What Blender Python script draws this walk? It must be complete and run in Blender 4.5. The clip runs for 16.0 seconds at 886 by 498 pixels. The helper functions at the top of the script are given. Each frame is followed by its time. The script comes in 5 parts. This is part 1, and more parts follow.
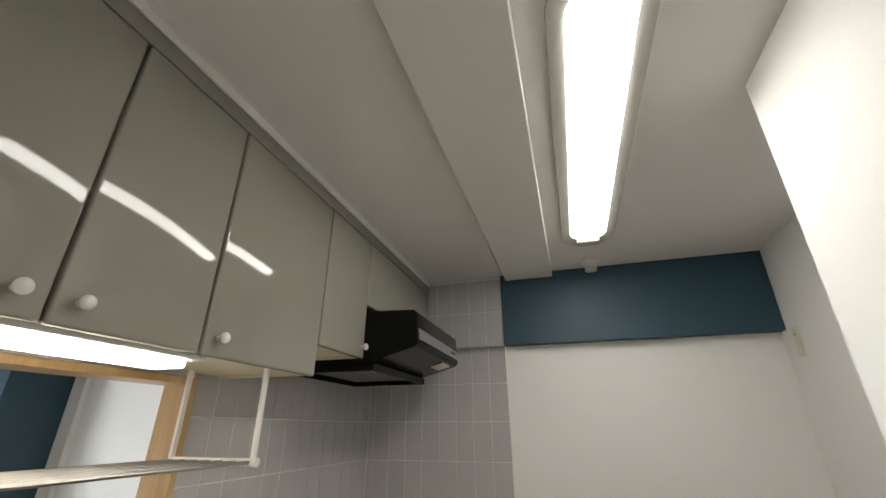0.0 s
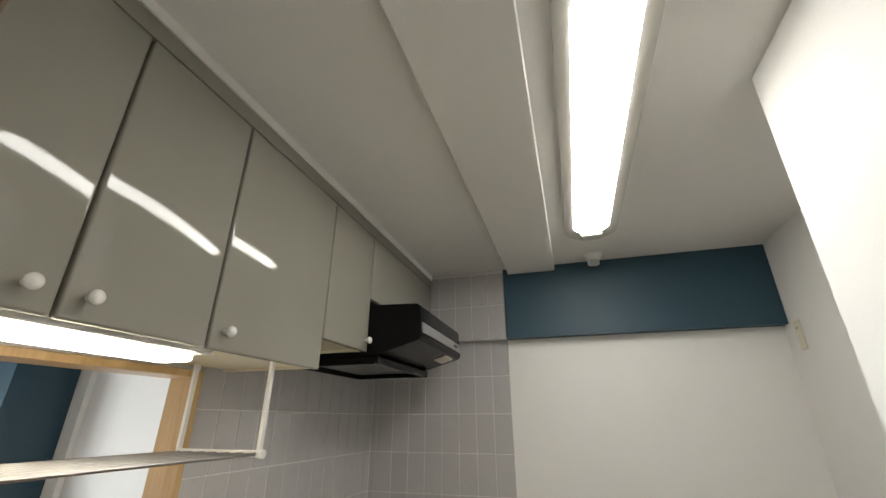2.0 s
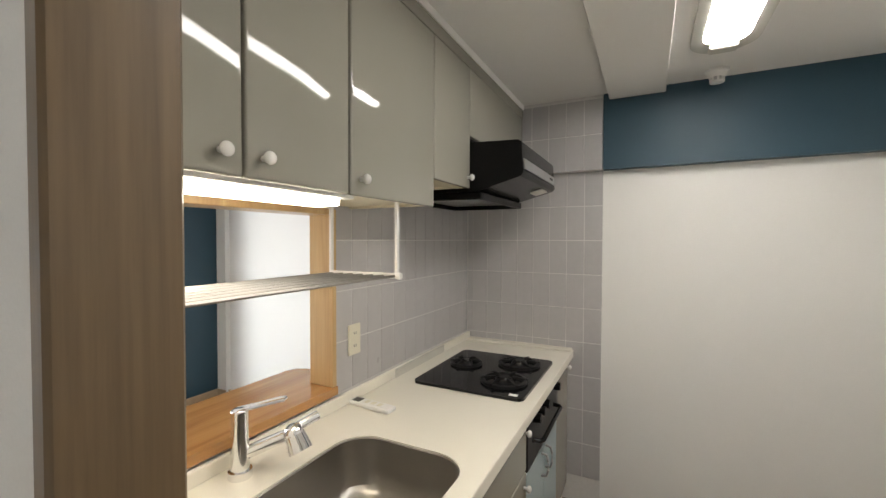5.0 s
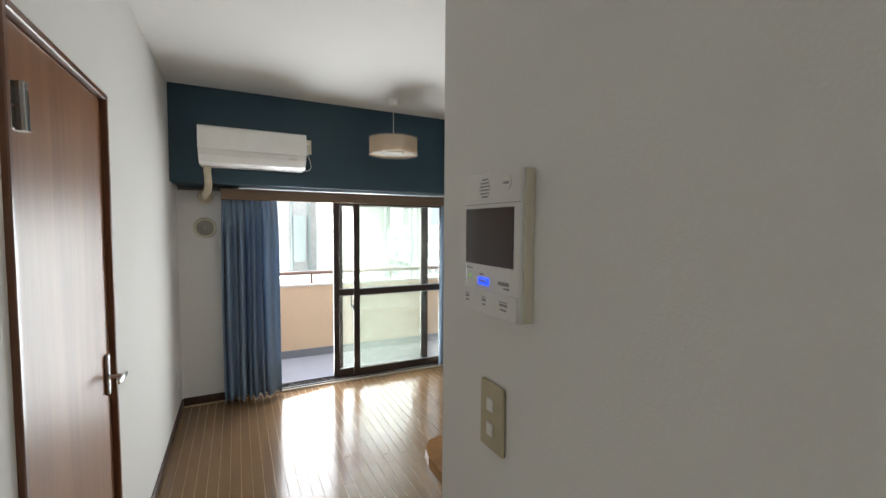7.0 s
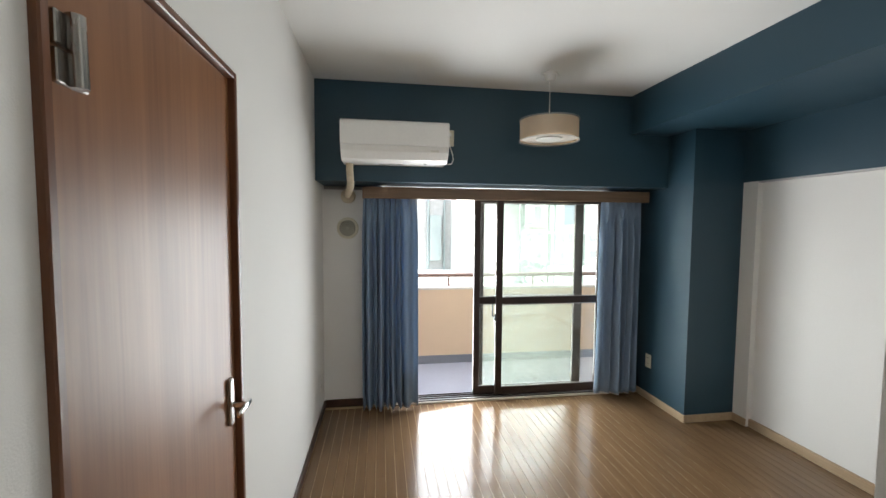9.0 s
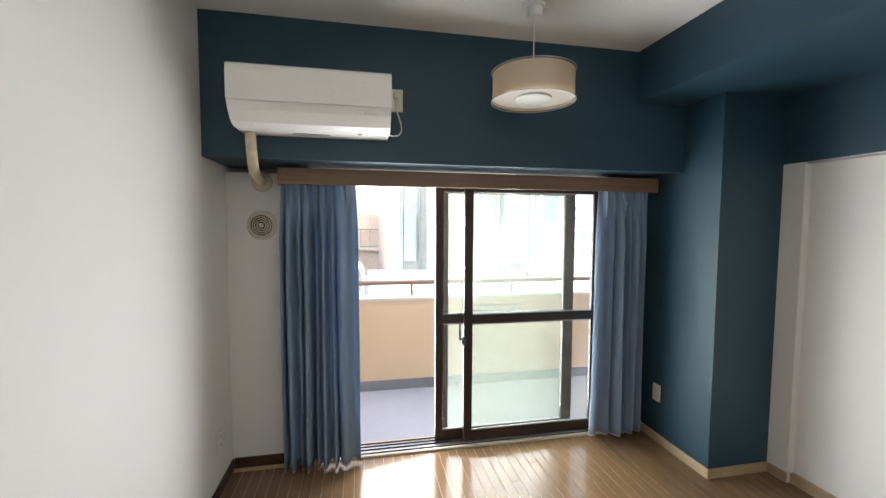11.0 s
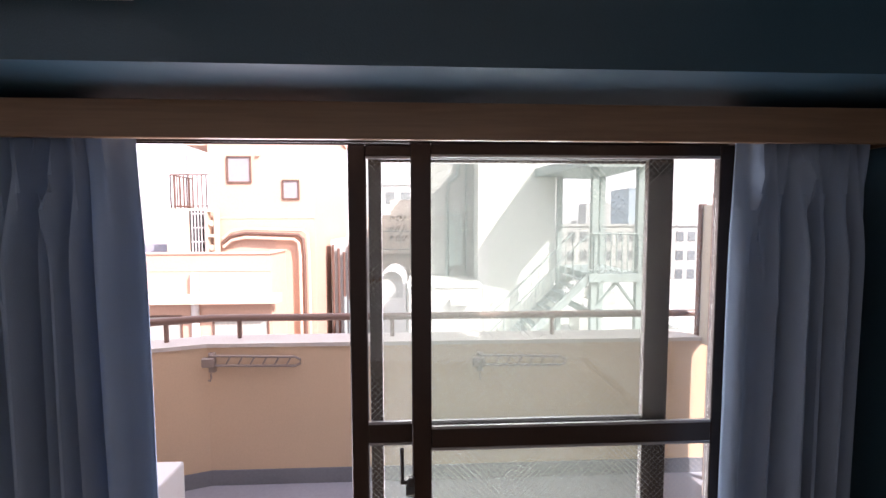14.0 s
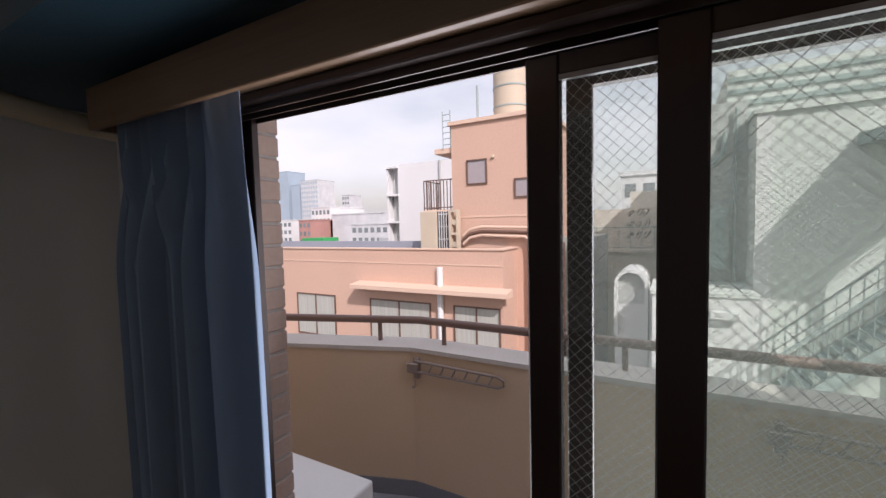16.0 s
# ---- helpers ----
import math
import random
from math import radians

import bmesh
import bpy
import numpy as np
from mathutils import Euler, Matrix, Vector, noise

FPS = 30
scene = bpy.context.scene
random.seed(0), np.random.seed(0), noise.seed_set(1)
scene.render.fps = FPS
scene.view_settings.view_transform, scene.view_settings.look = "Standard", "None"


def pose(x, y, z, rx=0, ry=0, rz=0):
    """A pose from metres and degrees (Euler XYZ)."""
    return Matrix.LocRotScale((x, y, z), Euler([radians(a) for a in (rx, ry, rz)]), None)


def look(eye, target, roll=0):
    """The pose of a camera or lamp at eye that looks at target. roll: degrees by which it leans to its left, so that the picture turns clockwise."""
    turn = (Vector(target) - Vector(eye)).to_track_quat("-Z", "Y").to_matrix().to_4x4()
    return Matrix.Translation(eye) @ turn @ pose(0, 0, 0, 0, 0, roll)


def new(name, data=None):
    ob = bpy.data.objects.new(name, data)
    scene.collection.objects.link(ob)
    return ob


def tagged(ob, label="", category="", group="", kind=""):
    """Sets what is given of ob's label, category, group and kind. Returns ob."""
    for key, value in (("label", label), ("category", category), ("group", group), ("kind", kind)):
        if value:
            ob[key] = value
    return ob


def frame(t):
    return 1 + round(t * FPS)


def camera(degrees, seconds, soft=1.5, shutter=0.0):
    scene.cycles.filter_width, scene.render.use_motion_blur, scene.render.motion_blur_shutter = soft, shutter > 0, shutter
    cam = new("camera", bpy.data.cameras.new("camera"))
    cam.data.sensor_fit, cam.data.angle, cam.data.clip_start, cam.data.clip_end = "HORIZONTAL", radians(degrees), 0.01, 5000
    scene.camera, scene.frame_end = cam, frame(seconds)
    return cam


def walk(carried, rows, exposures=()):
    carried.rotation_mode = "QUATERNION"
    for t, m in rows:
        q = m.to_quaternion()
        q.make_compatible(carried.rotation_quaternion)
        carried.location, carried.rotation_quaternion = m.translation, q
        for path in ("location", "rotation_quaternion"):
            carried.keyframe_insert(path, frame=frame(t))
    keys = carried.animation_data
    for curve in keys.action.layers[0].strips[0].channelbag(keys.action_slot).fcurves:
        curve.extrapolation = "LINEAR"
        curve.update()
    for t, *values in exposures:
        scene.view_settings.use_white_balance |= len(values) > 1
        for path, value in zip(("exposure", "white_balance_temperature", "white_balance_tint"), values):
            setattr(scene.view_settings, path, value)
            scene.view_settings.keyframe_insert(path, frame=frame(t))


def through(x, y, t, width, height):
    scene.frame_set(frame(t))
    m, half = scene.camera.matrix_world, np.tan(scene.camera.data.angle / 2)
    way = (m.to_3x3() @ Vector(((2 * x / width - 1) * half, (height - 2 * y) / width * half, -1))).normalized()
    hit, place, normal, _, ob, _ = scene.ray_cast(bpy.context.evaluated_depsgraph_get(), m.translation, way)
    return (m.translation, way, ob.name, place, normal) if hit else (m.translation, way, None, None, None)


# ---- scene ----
cam = camera(94.4, 16.0)
EXPOSURES = [
    (0.0, 2.1, 6500, 10), (3.0, 2.38, 6500, 10), (5.5, 2.6, 6550, 12), (6.5, 2.35, 6500, 11), (7.0, 1.9, 6500, 10), (8.5, 1.9, 6500, 10), (11.0, 2.03, 6550, 12),
    (12.5, 2.35, 6500, 11), (13.0, 2.1, 6300, 12), (13.5, 1.6, 6400, 20), (14.0, 1.1, 6650, 30), (14.5, 0.55, 6550, 26), (15.2, 0.0, 6450, 22), (16.0, -0.3, 6450, 22)]
PATH = [
    (0, (0.221, 0.964, 1.463), (-0.3, 2.721, 2.264), -0.1),
    (0.5, (0.224, 0.944, 1.462), (-0.285, 2.626, 2.416), 0.0),
    (1, (0.22, 0.944, 1.46), (-0.279, 2.602, 2.462), 0.1),
    (1.5, (0.206, 0.955, 1.464), (-0.293, 2.651, 2.399), -0.0),
    (2, (0.216, 0.958, 1.465), (-0.316, 2.725, 2.235), -0.0),
    (2.5, (0.208, 0.964, 1.467), (-0.347, 2.808, 2.006), -0.1),
    (3, (0.196, 0.964, 1.466), (-0.37, 2.858, 1.767), -0.3),
    (5.5, (0.059, 0.82, 1.511), (-1.049, 2.482, 1.421), 0.3),
    (6, (-0.029, 0.758, 1.523), (-1.405, 2.206, 1.425), 0.6),
    (6.5, (-0.125, 0.679, 1.534), (-1.738, 1.855, 1.424), 0.4),
    (7, (-0.217, 0.608, 1.538), (-2.002, 1.503, 1.425), 0.4),
    (7.5, (-0.305, 0.564, 1.537), (-2.197, 1.202, 1.424), 0.5),
    (8, (-0.424, 0.572, 1.535), (-2.373, 1.005, 1.419), 0.4),
    (8.5, (-0.59, 0.599, 1.544), (-2.564, 0.896, 1.424), 0.4),
    (10.8, (-1.474, 0.903, 1.524), (-3.438, 1.265, 1.404), 0.4),
    (11, (-1.569, 0.951, 1.524), (-3.526, 1.344, 1.398), 0.3),
    (11.5, (-1.812, 1.123, 1.53), (-3.763, 1.547, 1.408), 0.3),
    (12, (-2.07, 1.3, 1.52), (-4.016, 1.741, 1.392), 0.2),
    (12.5, (-2.315, 1.426, 1.528), (-4.265, 1.849, 1.393), 0.1),
    (13, (-2.577, 1.516, 1.519), (-4.542, 1.865, 1.389), -0.1),
    (13.5, (-2.802, 1.594, 1.501), (-4.785, 1.825, 1.385), 0.1),
    (14, (-3.001, 1.668, 1.53), (-4.995, 1.765, 1.409), -0.1),
    (14.5, (-3.192, 1.680, 1.518), (-5.186, 1.599, 1.385), -0.5),
    (15, (-3.394, 1.668, 1.517), (-5.365, 1.352, 1.385), -0.7),
    (15.5, (-3.523, 1.656, 1.513), (-5.421, 1.037, 1.384), -1.1),
    (16, (-3.602, 1.649, 1.508), (-5.346, 0.678, 1.388), -1.4),
]
walk(cam, [(t, look(eye, target, roll)) for t, eye, target, roll in PATH], EXPOSURES)

# ---- light ----
world = bpy.data.worlds.new("world")
scene.world = world
world.use_nodes = True
wn = world.node_tree.nodes
wl = world.node_tree.links
sky = wn.new("ShaderNodeTexSky")
sky.sky_type = "NISHITA"
sky.sun_disc = False
sky.sun_elevation = radians(40)
sky.sun_rotation = radians(40)
sky.air_density = 1.6
sky.dust_density = 3.0
# broken cloud over the blue
wtc = wn.new("ShaderNodeTexCoord")
wmap = wn.new("ShaderNodeMapping")
wmap.inputs["Scale"].default_value = (1.0, 1.0, 2.6)
wnoi = wn.new("ShaderNodeTexNoise")
wnoi.inputs["Scale"].default_value = 2.0
wnoi.inputs["Detail"].default_value = 6.0
wramp = wn.new("ShaderNodeValToRGB")
wramp.color_ramp.elements[0].position = 0.30
wramp.color_ramp.elements[0].color = (0.3, 0.3, 0.3, 1)
wramp.color_ramp.elements[1].position = 0.70
wmix = wn.new("ShaderNodeMix")
wmix.data_type = "RGBA"
wmix.inputs["B"].default_value = (8.0, 8.2, 8.6, 1)
wl.new(wtc.outputs["Generated"], wmap.inputs["Vector"])
wl.new(wmap.outputs["Vector"], wnoi.inputs["Vector"])
wl.new(wnoi.outputs["Fac"], wramp.inputs["Fac"])
wl.new(wramp.outputs["Color"], wmix.inputs["Factor"])
wl.new(sky.outputs["Color"], wmix.inputs["A"])
wl.new(wmix.outputs["Result"], wn["Background"].inputs["Color"])
wn["Background"].inputs["Strength"].default_value = 0.15

sun = new("sun", bpy.data.lights.new("sun", "SUN"))
sun.data.energy = 5.0
sun.data.angle = radians(0.5)
sun.data.color = (1.0, 0.965, 0.92)
sun.matrix_world = look((0, 0, 30), (-0.62 * 30, -0.72 * 30, 30 - 0.80 * 30))

# sky light entering by the balcony window
day = new("window_daylight", bpy.data.lights.new("window_daylight", "AREA"))
day.data.shape = "RECTANGLE"
day.data.size, day.data.size_y = 1.58, 1.68
day.data.energy = 29.0
day.data.spread = radians(172)
day.data.color = (0.93, 0.97, 1.0)
day.matrix_world = look((-4.60, 1.66, 0.86), (-0.6, 2.65, 2.25))

# ---- materials ----


def nodes_of(name):
    m = bpy.data.materials.new(name)
    m.use_nodes = True
    nt = m.node_tree
    return m, nt.nodes, nt.links, nt.nodes["Principled BSDF"]


def paint(name, color, rough=0.5, metal=0.0, vary=0.06, scale=6.0, grain=60.0, bump=0.05, stretch=(1, 1, 1), spec=0.5, island=0.0, obj=0.0, coat=0.0, through=0.0):
    """A surface with large-scale tone drift, fine grain and relief."""
    m, n, l, b = nodes_of(name)
    geo = n.new("ShaderNodeNewGeometry")
    mp = n.new("ShaderNodeMapping")
    mp.inputs["Scale"].default_value = stretch
    l.new(geo.outputs["Position"], mp.inputs["Vector"])
    big = n.new("ShaderNodeTexNoise")
    big.inputs["Scale"].default_value = scale
    big.inputs["Detail"].default_value = 4
    fine = n.new("ShaderNodeTexNoise")
    fine.inputs["Scale"].default_value = grain
    fine.inputs["Detail"].default_value = 3
    l.new(mp.outputs["Vector"], big.inputs["Vector"])
    l.new(mp.outputs["Vector"], fine.inputs["Vector"])
    add = n.new("ShaderNodeMath")
    add.operation = "ADD"
    l.new(big.outputs["Fac"], add.inputs[0])
    l.new(fine.outputs["Fac"], add.inputs[1])
    last = add
    if obj > 0:
        oi = n.new("ShaderNodeObjectInfo")
        mm = n.new("ShaderNodeMath")
        mm.operation = "MULTIPLY_ADD"
        mm.inputs[1].default_value = obj
        l.new(oi.outputs["Random"], mm.inputs[0])
        l.new(last.outputs[0], mm.inputs[2])
        last = mm
    if island > 0:
        mm = n.new("ShaderNodeMath")
        mm.operation = "MULTIPLY_ADD"
        mm.inputs[1].default_value = island
        l.new(geo.outputs["Random Per Island"], mm.inputs[0])
        l.new(last.outputs[0], mm.inputs[2])
        last = mm
    mr = n.new("ShaderNodeMapRange")
    mr.inputs["From Min"].default_value = 0.5
    mr.inputs["From Max"].default_value = 1.5 + obj + island
    mr.inputs["To Min"].default_value = 1 - vary * 1.6
    mr.inputs["To Max"].default_value = 1 + vary * 1.6
    l.new(last.outputs[0], mr.inputs["Value"])
    mul = n.new("ShaderNodeMix")
    mul.data_type = "RGBA"
    mul.blend_type = "MULTIPLY"
    mul.inputs["Factor"].default_value = 1
    mul.inputs["A"].default_value = (*color, 1)
    l.new(mr.outputs["Result"], mul.inputs["B"])
    l.new(mul.outputs["Result"], b.inputs["Base Color"])
    rr = n.new("ShaderNodeMapRange")
    rr.inputs["To Min"].default_value = max(0.02, rough * 0.8)
    rr.inputs["To Max"].default_value = min(1, rough * 1.2)
    l.new(big.outputs["Fac"], rr.inputs["Value"])
    l.new(rr.outputs["Result"], b.inputs["Roughness"])
    b.inputs["Metallic"].default_value = metal
    b.inputs["Specular IOR Level"].default_value = spec
    if coat:
        b.inputs["Coat Weight"].default_value = coat
        b.inputs["Coat Roughness"].default_value = 0.06
    if bump:
        bp = n.new("ShaderNodeBump")
        bp.inputs["Strength"].default_value = bump
        bp.inputs["Distance"].default_value = 0.004
        l.new(fine.outputs["Fac"], bp.inputs["Height"])
        l.new(bp.outputs["Normal"], b.inputs["Normal"])
    if through:
        # cloth that lets some light pass
        tl = n.new("ShaderNodeBsdfTranslucent")
        l.new(mul.outputs["Result"], tl.inputs["Color"])
        ms = n.new("ShaderNodeMixShader")
        ms.inputs["Fac"].default_value = through
        l.new(b.outputs["BSDF"], ms.inputs[1])
        l.new(tl.outputs["BSDF"], ms.inputs[2])
        l.new(ms.outputs["Shader"], n["Material Output"].inputs["Surface"])
    return m


def wood(name, dark, light, rough=0.35, axis=2, obj=0.0, fine=1.0, coat=0.0, relief=0.06, spec=0.5):
    """Wood with grain drawn out along one axis."""
    m, n, l, b = nodes_of(name)
    geo = n.new("ShaderNodeNewGeometry")
    mp = n.new("ShaderNodeMapping")
    s = [22 * fine, 22 * fine, 22 * fine]
    s[axis] = 1.3 * fine
    mp.inputs["Scale"].default_value = s
    l.new(geo.outputs["Position"], mp.inputs["Vector"])
    oi = n.new("ShaderNodeObjectInfo")
    off = n.new("ShaderNodeMath")
    off.operation = "MULTIPLY"
    off.inputs[1].default_value = 40.0
    l.new(oi.outputs["Random"], off.inputs[0])
    nz = n.new("ShaderNodeTexNoise")
    nz.noise_dimensions = "4D"
    nz.inputs["Scale"].default_value = 1.0
    nz.inputs["Detail"].default_value = 7
    nz.inputs["Roughness"].default_value = 0.62
    nz.inputs["Distortion"].default_value = 0.6
    l.new(mp.outputs["Vector"], nz.inputs["Vector"])
    l.new(off.outputs[0], nz.inputs["W"])
    mp2 = n.new("ShaderNodeMapping")
    s2 = [160 * fine] * 3
    s2[axis] = 5 * fine
    mp2.inputs["Scale"].default_value = s2
    l.new(geo.outputs["Position"], mp2.inputs["Vector"])
    pores = n.new("ShaderNodeTexNoise")
    pores.inputs["Scale"].default_value = 1.0
    pores.inputs["Detail"].default_value = 2
    l.new(mp2.outputs["Vector"], pores.inputs["Vector"])
    ad = n.new("ShaderNodeMath")
    ad.operation = "MULTIPLY_ADD"
    ad.inputs[1].default_value = 0.35
    l.new(pores.outputs["Fac"], ad.inputs[0])
    l.new(nz.outputs["Fac"], ad.inputs[2])
    ob2 = n.new("ShaderNodeMath")
    ob2.operation = "MULTIPLY_ADD"
    ob2.inputs[1].default_value = obj
    l.new(oi.outputs["Random"], ob2.inputs[0])
    l.new(ad.outputs[0], ob2.inputs[2])
    mr = n.new("ShaderNodeMapRange")
    mr.inputs["From Min"].default_value = 0.45
    mr.inputs["From Max"].default_value = 0.9 + obj
    l.new(ob2.outputs[0], mr.inputs["Value"])
    mix = n.new("ShaderNodeMix")
    mix.data_type = "RGBA"
    mix.inputs["A"].default_value = (*dark, 1)
    mix.inputs["B"].default_value = (*light, 1)
    l.new(mr.outputs["Result"], mix.inputs["Factor"])
    l.new(mix.outputs["Result"], b.inputs["Base Color"])
    b.inputs["Roughness"].default_value = rough
    b.inputs["Specular IOR Level"].default_value = spec
    if coat:
        b.inputs["Coat Weight"].default_value = coat
        b.inputs["Coat Roughness"].default_value = 0.12
    bp = n.new("ShaderNodeBump")
    bp.inputs["Strength"].default_value = relief
    bp.inputs["Distance"].default_value = 0.002
    l.new(pores.outputs["Fac"], bp.inputs["Height"])
    l.new(bp.outputs["Normal"], b.inputs["Normal"])
    return m


def glow(name, color, strength, base=(0.9, 0.9, 0.88)):
    m, n, l, b = nodes_of(name)
    b.inputs["Base Color"].default_value = (*base, 1)
    b.inputs["Emission Color"].default_value = (*color, 1)
    b.inputs["Emission Strength"].default_value = strength
    return m


def clear_glass(name, tint, rough=0.0, dust=1.0):
    """Thin window glass: mostly straight through, with a faint sheen."""
    m, n, l, b = nodes_of(name)
    out = n["Material Output"]
    tr = n.new("ShaderNodeBsdfTransparent")
    tr.inputs["Color"].default_value = (*tint, 1)
    gl = n.new("ShaderNodeBsdfGlossy")
    gl.inputs["Roughness"].default_value = 0.03 + rough
    mx = n.new("ShaderNodeMixShader")
    mx.inputs["Fac"].default_value = 0.05
    l.new(tr.outputs["BSDF"], mx.inputs[1])
    l.new(gl.outputs["BSDF"], mx.inputs[2])
    # a film of dust on the pane
    df = n.new("ShaderNodeBsdfTranslucent")
    df.inputs["Color"].default_value = (0.78, 0.79, 0.76, 1)
    nz = n.new("ShaderNodeTexNoise")
    nz.inputs["Scale"].default_value = 7.0
    nz.inputs["Detail"].default_value = 5.0
    mr = n.new("ShaderNodeMapRange")
    mr.inputs["To Min"].default_value = 0.004 * dust
    mr.inputs["To Max"].default_value = 0.022 * dust
    l.new(nz.outputs["Fac"], mr.inputs["Value"])
    mx2 = n.new("ShaderNodeMixShader")
    l.new(mr.outputs["Result"], mx2.inputs["Fac"])
    l.new(mx.outputs["Shader"], mx2.inputs[1])
    l.new(df.outputs["BSDF"], mx2.inputs[2])
    l.new(mx2.outputs["Shader"], out.inputs["Surface"])
    return m


M_WALL = paint("white_wallpaper", (0.79, 0.78, 0.75), 0.75, vary=0.02, scale=1.5, grain=260, bump=0.18, spec=0.3)
M_CEIL = paint("ceiling_paper", (0.80, 0.79, 0.76), 0.8, vary=0.02, scale=1.2, grain=300, bump=0.15, spec=0.25)
M_NAVY = paint("navy_wallpaper", (0.019, 0.057, 0.084), 0.48, vary=0.07, scale=2.0, grain=240, bump=0.2, spec=0.5)
M_GROOVE = paint("pale_joint", (0.62, 0.46, 0.26), 0.5, vary=0.05, bump=0)
M_PLANK = wood("oak_floor_strip", (0.150, 0.088, 0.044), (0.25, 0.152, 0.080), 0.16, axis=0, obj=0.12, relief=0.012, spec=0.38)
M_VINYL = paint("brown_kitchen_vinyl", (0.16, 0.10, 0.055), 0.4, vary=0.1)
M_BASE_D = wood("dark_baseboard_wood", (0.035, 0.016, 0.010), (0.07, 0.034, 0.02), 0.35, axis=0)
M_BASE_L = wood("pale_baseboard_wood", (0.36, 0.25, 0.15), (0.50, 0.37, 0.24), 0.4, axis=0)
M_JAMB = wood("brown_jamb_wood", (0.100, 0.062, 0.027), (0.190, 0.122, 0.058), 0.40, axis=2, coat=0.1)
M_DOOR = wood("red_brown_door_veneer", (0.185, 0.074, 0.028), (0.31, 0.140, 0.060), 0.40, axis=2, fine=0.5, coat=0.0)
M_CASING = wood("dark_door_casing", (0.11, 0.042, 0.019), (0.18, 0.075, 0.036), 0.3, axis=2)
M_PASS = wood("honey_frame_wood", (0.44, 0.28, 0.115), (0.60, 0.415, 0.20), 0.35, axis=2, coat=0.2)
M_SILL = wood("orange_sill_wood", (0.32, 0.15, 0.045), (0.50, 0.26, 0.09), 0.25, axis=1, coat=0.4)
M_PELMET = wood("brown_pelmet_wood", (0.17, 0.10, 0.055), (0.27, 0.17, 0.10), 0.4, axis=1)
M_CAB = paint("gloss_grey_beige_lacquer", (0.30, 0.288, 0.245), 0.05, vary=0.012, scale=2, grain=7, bump=0.035, spec=0.4)
M_CABIN = paint("cream_cabinet_board", (0.72, 0.66, 0.50), 0.45, vary=0.03)
M_KNOB = paint("white_ceramic", (0.75, 0.74, 0.71), 0.2, vary=0.02, bump=0)
M_BLACK = paint("black_enamel", (0.006, 0.006, 0.006), 0.16, vary=0.1, bump=0.02, spec=0.16)
M_HOODST = paint("silver_hood_strip", (0.5, 0.5, 0.5), 0.3, metal=0.8, vary=0.05)
M_IRON = paint("cast_iron", (0.008, 0.008, 0.008), 0.42, vary=0.2, grain=200, bump=0.15, spec=0.35)
M_GLASSTOP = paint("black_glass_top", (0.006, 0.006, 0.007), 0.07, vary=0.1, bump=0, spec=0.2)
M_STEEL = paint("brushed_steel", (0.40, 0.385, 0.36), 0.27, metal=1.0, vary=0.06, grain=120, stretch=(1, 8, 1), bump=0.03)
M_SINK = paint("satin_sink_steel", (0.36, 0.34, 0.31), 0.36, metal=1.0, vary=0.02, scale=3, bump=0)
M_CHROME = paint("chrome", (0.8, 0.8, 0.8), 0.08, metal=1.0, vary=0.02, bump=0)
M_COUNTER = paint("cream_counter_top", (0.75, 0.715, 0.62), 0.42, vary=0.008, scale=4, grain=300, bump=0.0)
M_TILE = paint("lavender_grey_tile", (0.45, 0.436, 0.434), 0.30, vary=0.05, scale=5, grain=30, bump=0.0, obj=0.5)
M_GROUT = paint("pale_grout", (0.66, 0.645, 0.62), 0.8, vary=0.05)
M_PLATE = paint("ivory_plastic", (0.70, 0.66, 0.53), 0.4, vary=0.02, bump=0)
M_SWITCH = paint("aged_khaki_plastic", (0.50, 0.44, 0.29), 0.4, vary=0.02, bump=0)
M_WHITEP = paint("white_plastic", (0.78, 0.77, 0.74), 0.35, vary=0.02, bump=0)
M_GREYP = paint("grey_plastic", (0.30, 0.30, 0.30), 0.4, vary=0.04, bump=0)
M_DARKP = paint("dark_plastic", (0.05, 0.05, 0.05), 0.4, vary=0.04, bump=0)
M_SCREEN = paint("grey_screen", (0.055, 0.050, 0.048), 0.16, vary=0.03, bump=0)
M_BLUELED = glow("blue_key_light", (0.015, 0.06, 1.0), 0.55, (0.05, 0.06, 0.3))
M_GREENLED = glow("green_key_light", (0.25, 1.0, 0.1), 0.12, (0.3, 0.5, 0.2))
M_TUBE = glow("lit_diffuser", (1.0, 0.97, 0.91), 4.6)
M_TUBE2 = glow("lit_cabinet_tube", (1.0, 0.90, 0.72), 3.3)
M_LAMPRIM = paint("lamp_rim_plastic", (0.50, 0.49, 0.44), 0.45, vary=0.02, bump=0)
M_SHADE = paint("cream_lamp_cloth", (0.86, 0.73, 0.58), 0.8, vary=0.04, grain=500, bump=0.2, through=0.5)
M_DIFF = paint("frosted_diffuser", (0.72, 0.69, 0.62), 0.5, vary=0.02, bump=0)
M_DISC = paint("frosted_lamp_disc", (0.80, 0.76, 0.69), 0.5, vary=0.02, bump=0, through=0.6)
M_ACW = paint("white_casing_plastic", (0.87, 0.855, 0.82), 0.35, vary=0.02, bump=0)
M_CURT = paint("slate_blue_curtain", (0.295, 0.395, 0.525), 0.85, vary=0.06, scale=5, grain=600, bump=0.3, spec=0.2, through=0.17)
M_LINING = paint("white_curtain_lining", (0.72, 0.72, 0.72), 0.9, vary=0.04, grain=500, bump=0.2, spec=0.2)
M_ALU = paint("dark_bronze_aluminium", (0.035, 0.022, 0.018), 0.35, metal=0.35, vary=0.08, bump=0.02)
